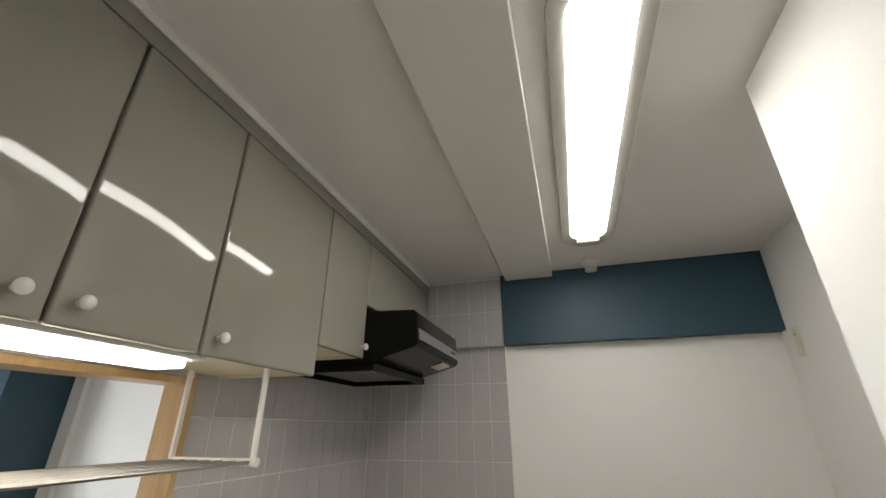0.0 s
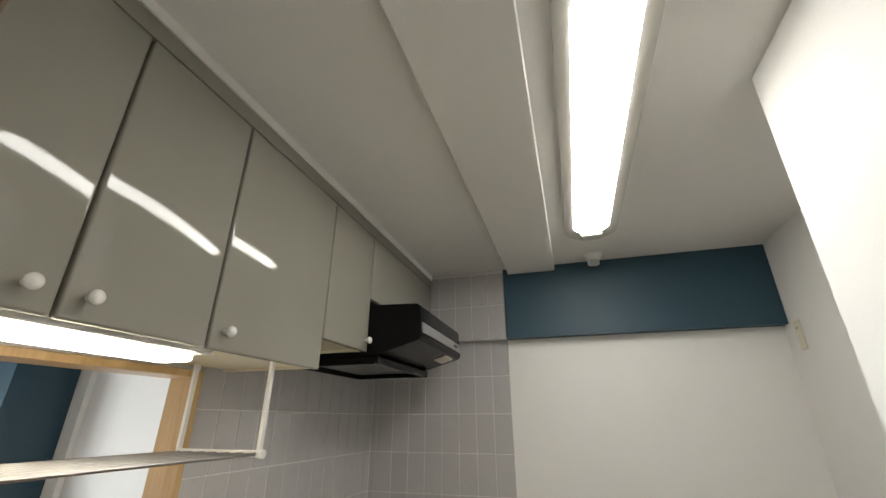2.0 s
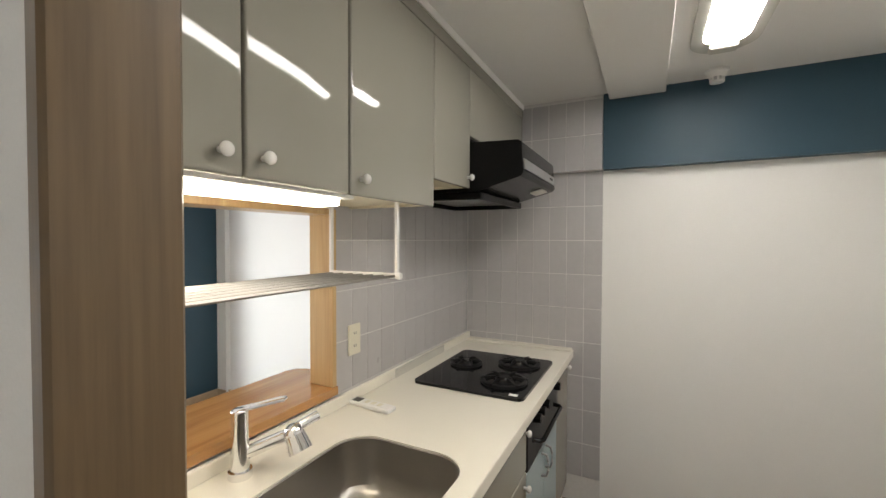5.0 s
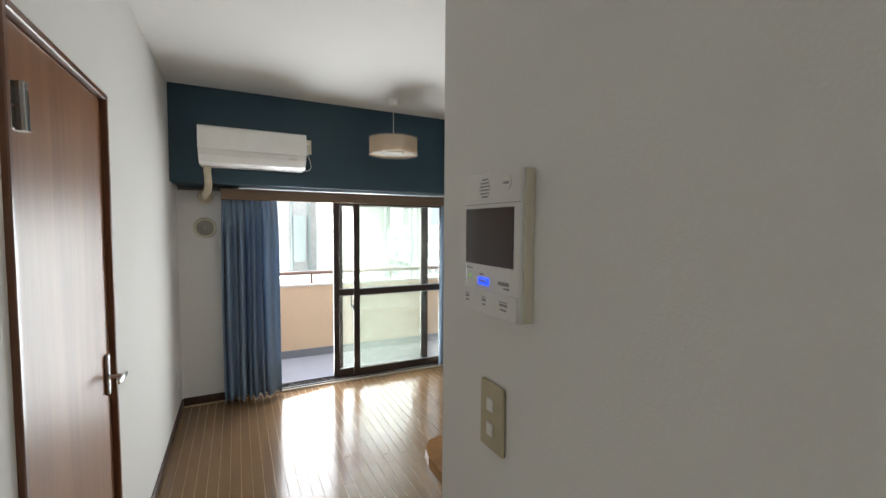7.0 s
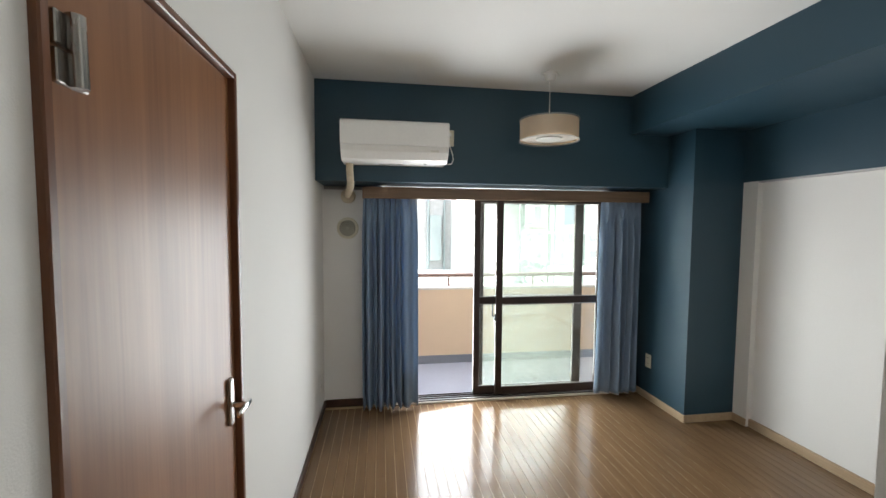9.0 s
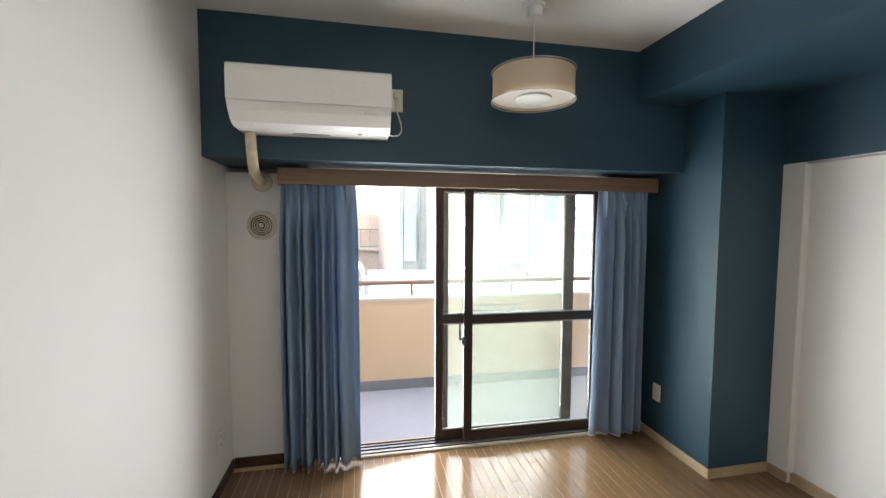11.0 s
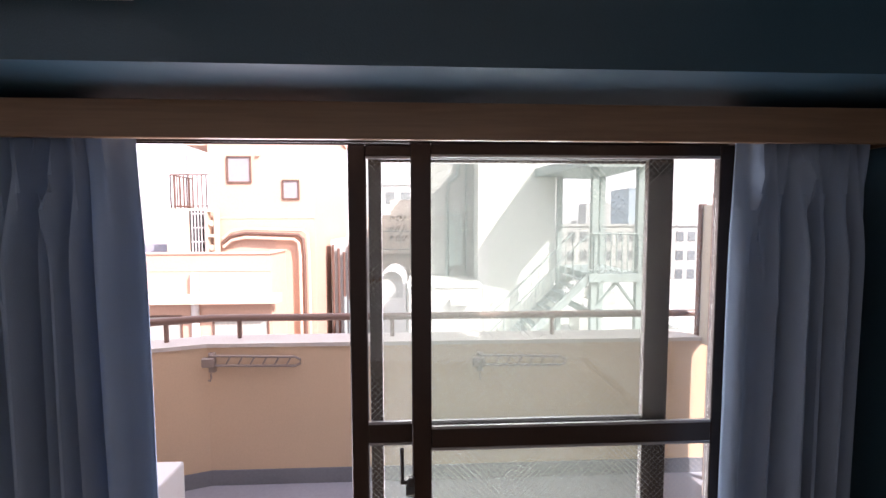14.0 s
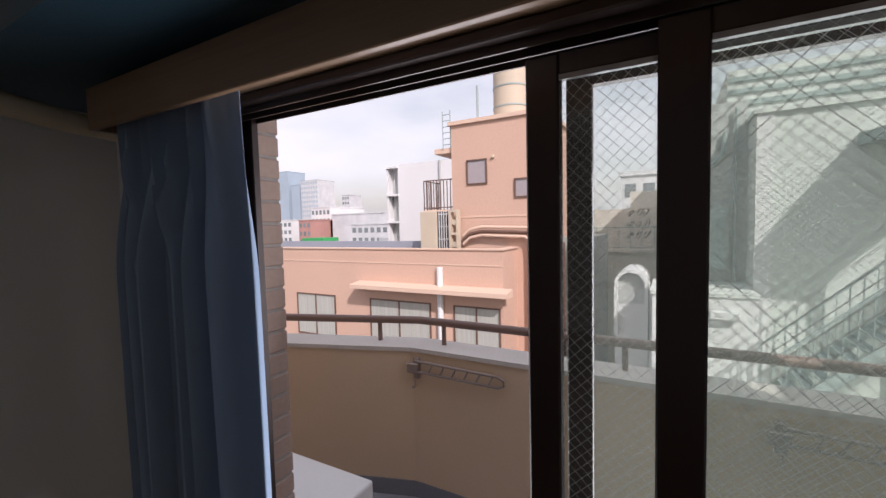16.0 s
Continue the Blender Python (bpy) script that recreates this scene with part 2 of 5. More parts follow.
M_RAILAL = paint("pale_aluminium", (0.55, 0.55, 0.55), 0.35, metal=0.8, vary=0.05)
M_THRESH = paint("pale_threshold_board", (0.62, 0.55, 0.46), 0.35, vary=0.05, scale=3)
M_BRKT = paint("dull_bronze_metal", (0.34, 0.28, 0.25), 0.45, metal=0.4, vary=0.06)
M_GLASS = clear_glass("window_pane_glass", (0.95, 0.975, 0.95), dust=0.25)
M_FILM = clear_glass("clear_lamp_film", (0.98, 0.98, 0.97), 0.05, dust=0.0)


def net_cloth(name, color, cover):
    """Fine woven net: mostly open, its threads catching the daylight."""
    m, n, l, b = nodes_of(name)
    tr = n.new("ShaderNodeBsdfTransparent")
    tl = n.new("ShaderNodeBsdfTranslucent")
    tl.inputs["Color"].default_value = (*color, 1)
    df = n.new("ShaderNodeBsdfDiffuse")
    df.inputs["Color"].default_value = (*color, 1)
    th = n.new("ShaderNodeMixShader")
    l.new(tl.outputs["BSDF"], th.inputs[1])
    l.new(df.outputs["BSDF"], th.inputs[2])
    nz = n.new("ShaderNodeTexNoise")
    nz.inputs["Scale"].default_value = 3.0
    nz.inputs["Detail"].default_value = 4.0
    mr = n.new("ShaderNodeMapRange")
    mr.inputs["To Min"].default_value = cover * 0.85
    mr.inputs["To Max"].default_value = cover * 1.15
    l.new(nz.outputs["Fac"], mr.inputs["Value"])
    mx = n.new("ShaderNodeMixShader")
    l.new(mr.outputs["Result"], mx.inputs["Fac"])
    l.new(tr.outputs["BSDF"], mx.inputs[1])
    l.new(th.outputs["Shader"], mx.inputs[2])
    l.new(mx.outputs["Shader"], n["Material Output"].inputs["Surface"])
    return m


M_NET = net_cloth("insect_net", (0.50, 0.57, 0.49), 0.075)
M_WIRE = paint("glass_wire", (0.52, 0.52, 0.50), 0.5, metal=0.3, vary=0.05, bump=0)
M_BALC = paint("cream_stucco", (0.67, 0.50, 0.345), 0.9, vary=0.05, scale=2, grain=140, bump=0.15)
M_CAP = paint("white_parapet_cap", (0.62, 0.58, 0.53), 0.8, vary=0.07, scale=4)
M_BFLOOR = paint("grey_balcony_coating", (0.33, 0.34, 0.39), 0.6, vary=0.07, scale=3, bump=0.15)
M_BBAND = paint("grey_gutter_coating", (0.20, 0.21, 0.24), 0.6, vary=0.08)
M_HRAIL = paint("brown_handrail_paint", (0.20, 0.125, 0.10), 0.45, vary=0.06)
M_BRICK = paint("pink_beige_brick", (0.42, 0.30, 0.24), 0.8, vary=0.12, scale=6, obj=0.6, bump=0.3)
M_MORTAR = paint("grey_mortar", (0.36, 0.33, 0.30), 0.9, vary=0.06)
M_SALMON = paint("salmon_stucco", (0.56, 0.37, 0.285), 0.9, vary=0.05, scale=0.4, grain=12, bump=0.2)
M_SALMON2 = paint("pale_salmon_trim", (0.64, 0.46, 0.36), 0.85, vary=0.05, scale=0.6)
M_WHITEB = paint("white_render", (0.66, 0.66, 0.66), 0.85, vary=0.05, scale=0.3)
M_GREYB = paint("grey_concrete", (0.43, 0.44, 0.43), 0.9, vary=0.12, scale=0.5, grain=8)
M_WEATH = paint("stained_brown_grey_concrete", (0.64, 0.595, 0.53), 0.9, vary=0.16, scale=0.9, grain=9)
M_GREENB = paint("pale_green_grey_render", (0.60, 0.63, 0.60), 0.85, vary=0.05, scale=0.35)
M_STEELG = paint("grey_green_painted_steel", (0.30, 0.36, 0.355), 0.55, vary=0.09, scale=1.5)
# dark panes lightened in colour to imitate haze over far buildings
M_WIN = paint("haze_paled_window", (0.19, 0.21, 0.22), 0.2, vary=0.2, obj=0.8)
M_WINP = paint("curtained_window", (0.42, 0.42, 0.38), 0.2, vary=0.15, scale=3, stretch=(1, 4, 0.1))
M_BROWNF = paint("brown_window_frame", (0.14, 0.08, 0.06), 0.5, vary=0.05)
M_PINKW = paint("pinkish_window_pane", (0.34, 0.30, 0.31), 0.25, vary=0.06)
M_ROOFG = paint("grey_roof_sheet", (0.28, 0.29, 0.33), 0.7, vary=0.08, scale=0.6)
M_TAN = paint("tan_tank_paint", (0.52, 0.44, 0.34), 0.7, vary=0.07, scale=1)
M_GROUND = paint("city_ground", (0.13, 0.13, 0.13), 0.95, vary=0.25, scale=0.05, grain=0.6, bump=0)
M_CITYW = paint("far_city_walls", (0.46, 0.46, 0.47), 0.9, vary=0.3, scale=0.02, grain=0.3, bump=0, island=0.8)
# tower blue with the distance haze mixed into the colour
M_BLUEG = paint("far_blue_glass_hazed", (0.34, 0.41, 0.48), 0.5, vary=0.1, scale=0.05, bump=0)
M_GREENR = paint("green_roof_sheet", (0.03, 0.30, 0.09), 0.7, vary=0.1, bump=0)
M_REDW = paint("red_brown_wall", (0.42, 0.22, 0.19), 0.8, vary=0.15, scale=0.3, bump=0)
M_FROST = paint("frosted_partition_board", (0.62, 0.58, 0.48), 0.5, vary=0.03)
M_INK = paint("dark_ink", (0.03, 0.03, 0.03), 0.7, vary=0.05, bump=0)

# ---- mesh helpers ----


def bx(bm, x0, y0, z0, x1, y1, z1, bev=0.0, seg=1):
    r = bmesh.ops.create_cube(bm, size=1.0)
    vs = r["verts"]
    for v in vs:
        v.co = Vector(((x0 + x1) / 2 + v.co.x * abs(x1 - x0), (y0 + y1) / 2 + v.co.y * abs(y1 - y0), (z0 + z1) / 2 + v.co.z * abs(z1 - z0)))
    if bev:
        es = list({e for v in vs for e in v.link_edges})
        bmesh.ops.bevel(bm, geom=es, offset=bev, segments=seg, affect="EDGES", profile=0.5)
    return bm


def cyl(bm, a, b, r, seg=12, r2=None):
    """A rod from a to b."""
    a, b = Vector(a), Vector(b)
    d = b - a
    m = Matrix.Translation((a + b) / 2) @ d.to_track_quat("Z", "Y").to_matrix().to_4x4()
    bmesh.ops.create_cone(bm, cap_ends=True, segments=seg, radius1=r, radius2=r if r2 is None else r2, depth=d.length, matrix=m)
    return bm


def ball(bm, c, r, sx=1, sy=1, sz=1):
    bmesh.ops.create_uvsphere(bm, u_segments=16, v_segments=10, radius=r, matrix=Matrix.Translation(c) @ Matrix.Diagonal((sx, sy, sz, 1)))
    return bm


def tube(bm, pts, r, seg=10):
    """A bent pipe through the points."""
    rings = []
    pts = [Vector(p) for p in pts]
    for i, p in enumerate(pts):
        d = (pts[min(i + 1, len(pts) - 1)] - pts[max(i - 1, 0)]).normalized()
        q = d.to_track_quat("Z", "Y")
        rings.append([bm.verts.new(p + q @ Vector((r * math.cos(2 * math.pi * k / seg), r * math.sin(2 * math.pi * k / seg), 0))) for k in range(seg)])
    for a, b in zip(rings, rings[1:]):
        for k in range(seg):
            bm.faces.new((a[k], a[(k + 1) % seg], b[(k + 1) % seg], b[k]))
    bm.faces.new(rings[0][::-1])
    bm.faces.new(rings[-1])
    return bm


def prism(bm, outline, lo, hi, axis=2):
    """An outline of pairs drawn out between lo and hi along an axis."""
    def at(p, h):
        c = list(p)
        c.insert(axis, h)
        return bm.verts.new(c)
    a = [at(p, lo) for p in outline]
    b = [at(p, hi) for p in outline]
    bm.faces.new(a[::-1])
    bm.faces.new(b)
    for i in range(len(a)):
        j = (i + 1) % len(a)
        bm.faces.new((a[i], a[j], b[j], b[i]))
    bmesh.ops.recalc_face_normals(bm, faces=bm.faces[:])
    return bm


def mesh_of(name, bm, mat, smooth=False):
    me = bpy.data.meshes.new(name)
    bmesh.ops.recalc_face_normals(bm, faces=bm.faces[:])
    bm.to_mesh(me)
    bm.free()
    me.materials.append(mat)
    if smooth:
        me.polygons.foreach_set("use_smooth", [True] * len(me.polygons))
        me.set_sharp_from_angle(angle=radians(35))
    return me


def part(name, bm, mat, parent=None, label="", smooth=False):
    ob = new(name, mesh_of(name, bm, mat, smooth))
    if parent is not None:
        ob.parent = parent
    if label:
        ob["label"] = label
    return ob


def thing(name, label, category, group="", kind=""):
    return tagged(new(name), label, category, group, kind)


def B(*a, **k):
    return bx(bmesh.new(), *a, **k)


def C(*a, **k):
    return cyl(bmesh.new(), *a, **k)


def struct(name, bm, mat, label, category="wall"):
    return tagged(part(name, bm, mat), label, category, kind="structure")

# ---- structure ----
CK = 2.285   # kitchen ceiling
CL = 2.578   # living ceiling
YS = 0.165    # south wall face
YN = 3.415    # north wall face of the living room
XW = -4.232   # window wall face
struct("floor", B(XW - 0.15, YS - 0.15, -0.2, 1.35, YN + 0.15, -0.0022), M_GROOVE, "pale joints under the floor strips", "floor")
struct("kitchen_floor", B(-0.92, 1.02, -0.012, 1.21, 3.30, -0.001), M_VINYL, "brown vinyl kitchen floor", "floor")
struct("ceiling_1", B(XW - 0.15, YS - 0.15, CL, -0.93, YN + 0.15, CL + 0.15), M_CEIL, "white papered living room ceiling", "ceiling")
struct("ceiling_2", B(-0.93, YS - 0.15, CK, 1.36, YN + 0.15, CL + 0.15), M_CEIL, "white papered kitchen ceiling", "ceiling")
# south wall with the opening of the door
struct("wall_south", bx(bx(bx(bmesh.new(), XW - 0.15, YS - 0.12, 0, -2.20, YS, CL), -1.415, YS - 0.12, 0, 1.36, YS, CL), -2.20, YS - 0.12, 2.02, -1.415, YS, CL), M_WALL, "white papered wall with a door opening")
struct("wall_behind_door", B(-2.4, YS - 0.3, 0, -1.0, YS - 0.16, CL), M_WALL, "plain white wall behind the door")
# window wall round its opening
bm = bmesh.new()
bx(bm, XW - 0.085, YS, 0, XW, 0.638, 1.82)
bx(bm, XW - 0.085, 2.676, 0, XW, YN, 1.82)
bx(bm, XW - 0.085, 0.638, 1.812, XW, 2.676, 1.82)
bx(bm, XW - 0.085, 0.638, -0.2, XW, 2.676, 0.0)
struct("wall_west", bm, M_WALL, "white papered wall round the balcony window")
struct("beam_west", B(XW - 0.17, YS, 1.855, -3.870, YN, CL), M_NAVY, "navy papered beam above the window", "beam")
struct("beam_north", B(-3.870, 2.633, 2.275, -1.013, YN, CL), M_NAVY, "navy papered beam along the wall", "beam")
struct("pillar", B(XW, 2.985, 0, -3.585, YN + 0.1, 2.275), M_NAVY, "navy papered corner pillar", "pillar")
struct("wall_north_upper", B(-3.585, YN, 1.88, -1.013, YN + 0.15, 2.275), M_NAVY, "navy papered strip of wall under the beam")
bm = bmesh.new()
bx(bm, -3.585, YN, 0, -3.46, YN + 0.15, 1.88)
bx(bm, -3.46, YN + 0.045, 0, -1.013, YN + 0.15, 1.88)
struct("wall_north", bm, M_WALL, "white papered wall with a shallow recess")
struct("ceiling_rail", B(-3.46, YN + 0.004, 1.868, -1.30, YN + 0.044, 1.884, bev=0.003), M_RAILAL, "pale rail at the top of the recess", "rail")
# wall between kitchen and living room, with the serving hatch
H0, H1, HZ0, HZ1 = 1.20, 2.046, 0.925, 1.61
bm = bmesh.new()
bx(bm, -1.013, 1.009, 0, -0.93, H0, CL)
bx(bm, -1.013, H1, 0, -0.93, YN + 0.1, CL)
bx(bm, -1.013, H0, 0, -0.93, H1, HZ0)
bx(bm, -1.013, H0, HZ1, -0.93, H1, CL)
struct("wall_hatch", bm, M_WALL, "white papered wall with a serving hatch")
struct("wall_stub", B(-0.93, 1.009, 0, -0.272, 1.09, CL), M_WALL, "white papered wall end beside the kitchen")
struct("wall_header", B(-0.272, 1.009, 2.12, 0.75, 1.09, CL), M_WALL, "white wall above the kitchen opening")
bm = bmesh.new()
bx(bm, 0.75, YS, 0, 0.90, 1.97, CL)
bx(bm, 0.90, 1.82, 0, 1.215, 1.97, CL)
bx(bm, 1.215, 1.82, 0, 1.36, 3.4, CL)
struct("wall_east", bm, M_WALL, "white papered wall with an alcove")
struct("wall_kitchen_end", B(-0.93, 3.305, 0, 1.215, 3.42, CL), M_WALL, "white papered end wall of the kitchen")
struct("beam_kitchen", B(-0.105, 3.245, 1.882, 1.214, 3.305, CK), M_NAVY, "navy papered beam over the white wall", "beam")
struct("ceiling_duct", B(-0.075, 1.10, 2.25, 0.19, 3.244, CK, bev=0.003), M_CEIL, "boxed white duct along the ceiling", "duct")
struct("cornice", B(-0.5455, 1.10, 2.256, -0.541, 3.244, 2.2845), M_CEIL, "thin white trim over the cabinets", "trim")
# kitchen opening casing
bm = bmesh.new()
bx(bm, -0.272, 0.997, 0, -0.248, 1.095, 2.12, bev=0.004)
bx(bm, -0.248, 0.997, 2.09, 0.75, 1.095, 2.12, bev=0.003)
struct("door_casing", bm, M_JAMB, "brown wooden casing of the kitchen opening", "door frame")
# baseboards
struct("baseboard_south", B(XW + 0.012, YS, 0, -2.205, YS + 0.012, 0.065, bev=0.002), M_BASE_D, "dark wooden baseboard", "baseboard")
struct("baseboard_west", B(XW, YS + 0.012, 0, XW + 0.012, 0.60, 0.065, bev=0.002), M_BASE_D, "dark wooden baseboard under the curtain", "baseboard")
struct("baseboard_pillar", bx(bx(bmesh.new(), XW + 0.01, 2.973, 0, -3.573, 2.985, 0.06, bev=0.002), -3.585, 2.985, 0, -3.573, YN, 0.06, bev=0.002), M_BASE_L, "pale wooden baseboard round the pillar", "baseboard")
struct("baseboard_north", bx(bx(bmesh.new(), -3.573, YN - 0.012, 0, -3.46, YN, 0.06, bev=0.002), -3.46, YN + 0.02, 0, -1.09, YN + 0.044, 0.06, bev=0.002), M_BASE_L, "pale wooden baseboard on the white wall", "baseboard")

# ---- door of the living room ----
d1 = thing("door_1", "closed red-brown veneered door with dark casing", "door", kind="structure")
bm = bmesh.new()
bx(bm, -2.20, YS - 0.11, 0, -2.180, YS + 0.014, 2.02, bev=0.003)
bx(bm, -1.435, YS - 0.11, 0, -1.415, YS + 0.014, 2.02, bev=0.003)
bx(bm, -2.180, YS - 0.11, 1.998, -1.435, YS + 0.014, 2.02, bev=0.003)
part("door_frame", bm, M_CASING, d1, "dark brown casing")
part("door_leaf", B(-2.177, YS - 0.045, 0.008, -1.438, YS - 0.006, 1.995, bev=0.002), M_DOOR, d1)
for zz in (1.80, 0.22):
    bm = bmesh.new()
    cyl(bm, (-1.487, YS + 0.014, zz - 0.055), (-1.487, YS + 0.012, zz + 0.055), 0.013, 14)
    bx(bm, -1.522, YS - 0.006, zz - 0.053, -1.455, YS + 0.006, zz - 0.003, bev=0.002)
    bx(bm, -1.522, YS - 0.006, zz + 0.003, -1.455, YS + 0.006, zz + 0.053, bev=0.002)
    part("hinge", bm, M_STEEL, d1, "brushed steel pivot hinge", True)
hd = part("door_handle", B(-2.135, YS - 0.006, 0.90, -2.105, YS + 0.006, 1.05, bev=0.003), M_STEEL, d1, "brushed steel lever handle on a plate")
bm = bmesh.new()
cyl(bm, (-2.12, YS, 0.965), (-2.12, YS + 0.05, 0.965), 0.009, 12)
bx(bm, -2.15, YS + 0.042, 0.956, -2.04, YS + 0.056, 0.974, bev=0.005, seg=2)
part("lever", bm, M_CHROME, hd, "", True)

# ---- serving hatch frame ----
hatch = thing("serving_hatch", "honey-coloured wooden frame with an orange-brown sill", "window frame", kind="structure")
part("jamb", B(-1.02, H1 - 0.022, HZ0 + 0.03, -0.908, H1, HZ1, bev=0.002), M_PASS, hatch)
part("jamb", B(-1.02, H0, HZ0 + 0.03, -0.908, H0 + 0.022, HZ1, bev=0.002), M_PASS, hatch)
part("head", B(-1.02, H0 + 0.022, HZ1 - 0.022, -0.908, H1 - 0.022, HZ1, bev=0.002), M_PASS, hatch)
bm = bmesh.new()
prism(bm, [(-0.902, H0), (-0.902, H1), (-1.014, H1), (-1.014, 2.15), (-1.16, 2.15), (-1.20, 2.13), (-1.215, 2.09), (-1.215, 1.11), (-1.205, 1.065), (-1.175, 1.04), (-1.13, 1.03), (-1.014, 1.03), (-1.014, H0)], HZ0, HZ0 + 0.03)
part("sill", bm, M_SILL, hatch, "orange-brown rounded wooden counter board")

# ---- kitchen: wall cabinets ----
XF = -0.546


def wall_cabinet(y0, y1, z0, z1, knob_y, label):
    t = thing("wall_cabinet", label, "cabinet", "wall cabinets")
    bm = bmesh.new()
    bx(bm, -0.91, y0, z0 + 0.004, XF - 0.022, y0 + 0.016, z1)
    bx(bm, -0.91, y1 - 0.016, z0 + 0.004, XF - 0.022, y1, z1)
    bx(bm, -0.91, y0 + 0.016, z0 + 0.012, XF - 0.022, y1 - 0.016, z0 + 0.028)
    bx(bm, -0.91, y0 + 0.016, z1 - 0.016, XF - 0.022, y1 - 0.016, z1)
    bx(bm, -0.91, y0 + 0.016, z0 + 0.028, -0.903, y1 - 0.016, z1 - 0.016)
    part("body", bm, M_CABIN, t, "cream board carcass")
    bm = B(XF - 0.02, y0 + 0.003, z0, XF - 0.0005, y1 - 0.003, z1, bev=0.006, seg=4)
    hang = random.Random(int(y0 * 1000)).uniform(-0.0016, 0.0016)
    for v in bm.verts:
        v.co.x += hang * (v.co.y - (y0 + y1) / 2) - abs(hang) * (y1 - y0) / 2
    d = part("door", bm, M_CAB, t, "glossy grey-beige lacquered door", True)
    if knob_y is not None:
        bm = bmesh.new()
        cyl(bm, (XF, knob_y, z0 + 0.042), (XF + 0.014, knob_y, z0 + 0.042), 0.006, 10)
        ball(bm, (XF + 0.02, knob_y, z0 + 0.042), 0.0135, 0.75, 1, 1)
        part("knob", bm, M_KNOB, d, "white ceramic knob", True)
    return t


wall_cabinet(1.105, 1.385, 1.612, 2.21, 1.335, "glossy grey-beige wall cabinet with a white knob")
wall_cabinet(1.385, 1.685, 1.612, 2.21, 1.425, "glossy grey-beige wall cabinet with a white knob")
wall_cabinet(1.685, 2.135, 1.612, 2.21, 1.726, "wide glossy grey-beige wall cabinet with a white knob")
wall_cabinet(2.135, 2.455, 1.712, 2.21, 2.425, "short glossy grey-beige wall cabinet with a white knob")
wall_cabinet(2.455, 3.243, 1.93, 2.21, None, "low grey-beige wall cabinet over the range hood")
fl = thing("cabinet_filler", "grey-beige lacquered strip between cabinets and ceiling", "panel")
part("strip", B(XF - 0.02, 1.105, 2.2104, XF - 0.0005, 3.243, 2.2555), M_CAB, fl)
part("rear_block", B(-0.91, 1.105, 2.214, XF - 0.021, 3.243, CK), M_CABIN, fl)
# light under the cabinets
ul = thing("under_cabinet_light", "lit fluorescent bar under the wall cabinets", "lamp")
part("housing", B(-0.77, 1.11, 1.604, -0.57, 1.73, 1.6235, bev=0.003), M_WHITEP, ul)
bm = B(-0.68, 1.12, 1.585, -0.59, 1.70, 1.604, bev=0.008, seg=3)
part("diffuser", bm, M_TUBE2, ul, "glowing warm white diffuser", True)

# ---- range hood ----
hood = thing("range_hood", "black sloping range hood with a silver front strip", "range hood")
bm = bmesh.new()
prism(bm, [(-0.91, 1.928), (-0.56, 1.928), (-0.545, 1.905), (-0.345, 1.897), (-0.332, 1.888), (-0.323, 1.765), (-0.335, 1.752), (-0.52, 1.700), (-0.91, 1.700)], 2.46, 3.06, axis=1)
part("hood_body", bm, M_BLACK, hood)
bm = bmesh.new()
prism(bm, [(-0.3265, 1.822), (-0.3215, 1.822), (-0.3185, 1.782), (-0.3235, 1.782)], 2.47, 3.04, axis=1)
part("front_strip", bm, M_HOODST, hood, "silver strip with small buttons")
for yy in (2.93, 2.955, 2.98):
    part("button", C((-0.321, yy, 1.802), (-0.317, yy, 1.802), 0.006, 10), M_DARKP, hood)
bm = bmesh.new()
bx(bm, -0.90, 2.462, 1.668, -0.50, 2.480, 1.6995, bev=0.004)
bx(bm, -0.90, 3.040, 1.668, -0.50, 3.058, 1.6995, bev=0.004)
bx(bm, -0.52, 2.480, 1.668, -0.50, 3.040, 1.6995, bev=0.004)
bx(bm, -0.90, 2.480, 1.668, -0.885, 3.040, 1.6995, bev=0.004)
part("lower_rim", bm, M_BLACK, hood)
for s_ in (0, 1):
    bm = bmesh.new()
    y0 = 2.485 + s_ * 0.28
    gf = part("grease_filter", bx(bm, -0.884, y0, 1.6975, -0.516, y0 + 0.27, 1.699), M_HOODST, hood, "grey slatted grease filter")
    for k in range(12):
        part("slat", B(-0.878 + k * 0.03, y0, 1.690, -0.860 + k * 0.03, y0 + 0.27, 1.697), M_HOODST, gf)
bm = bmesh.new()
v = [bm.verts.new(p) for p in ((-0.345, 2.86, 1.7465), (-0.345, 2.98, 1.7465), (-0.40, 2.98, 1.731), (-0.40, 2.86, 1.731))]
f_ = bm.faces.new(v)
r = bmesh.ops.extrude_face_region(bm, geom=[f_])
bmesh.ops.translate(bm, verts=[g for g in r["geom"] if isinstance(g, bmesh.types.BMVert)], vec=(0, 0, -0.006))
part("lamp_cover", bm, M_DIFF, hood, "frosted lamp cover")

# ---- counter and base cabinets ----
ZC = 0.87
ct = thing("countertop", "cream counter top with a raised back edge", "countertop")
SX0, SX1, SY0, SY1 = -0.735, -0.322, 1.17, 1.937
bm = bmesh.new()
bx(bm, -0.913, 1.10, ZC - 0.035, SX0, 3.296, ZC)
bx(bm, SX1, 1.10, ZC - 0.035, -0.262, 3.296, ZC)
bx(bm, SX0, 1.10, ZC - 0.035, SX1, SY0, ZC)
bx(bm, SX0, SY1, ZC - 0.035, SX1, 3.296, ZC)
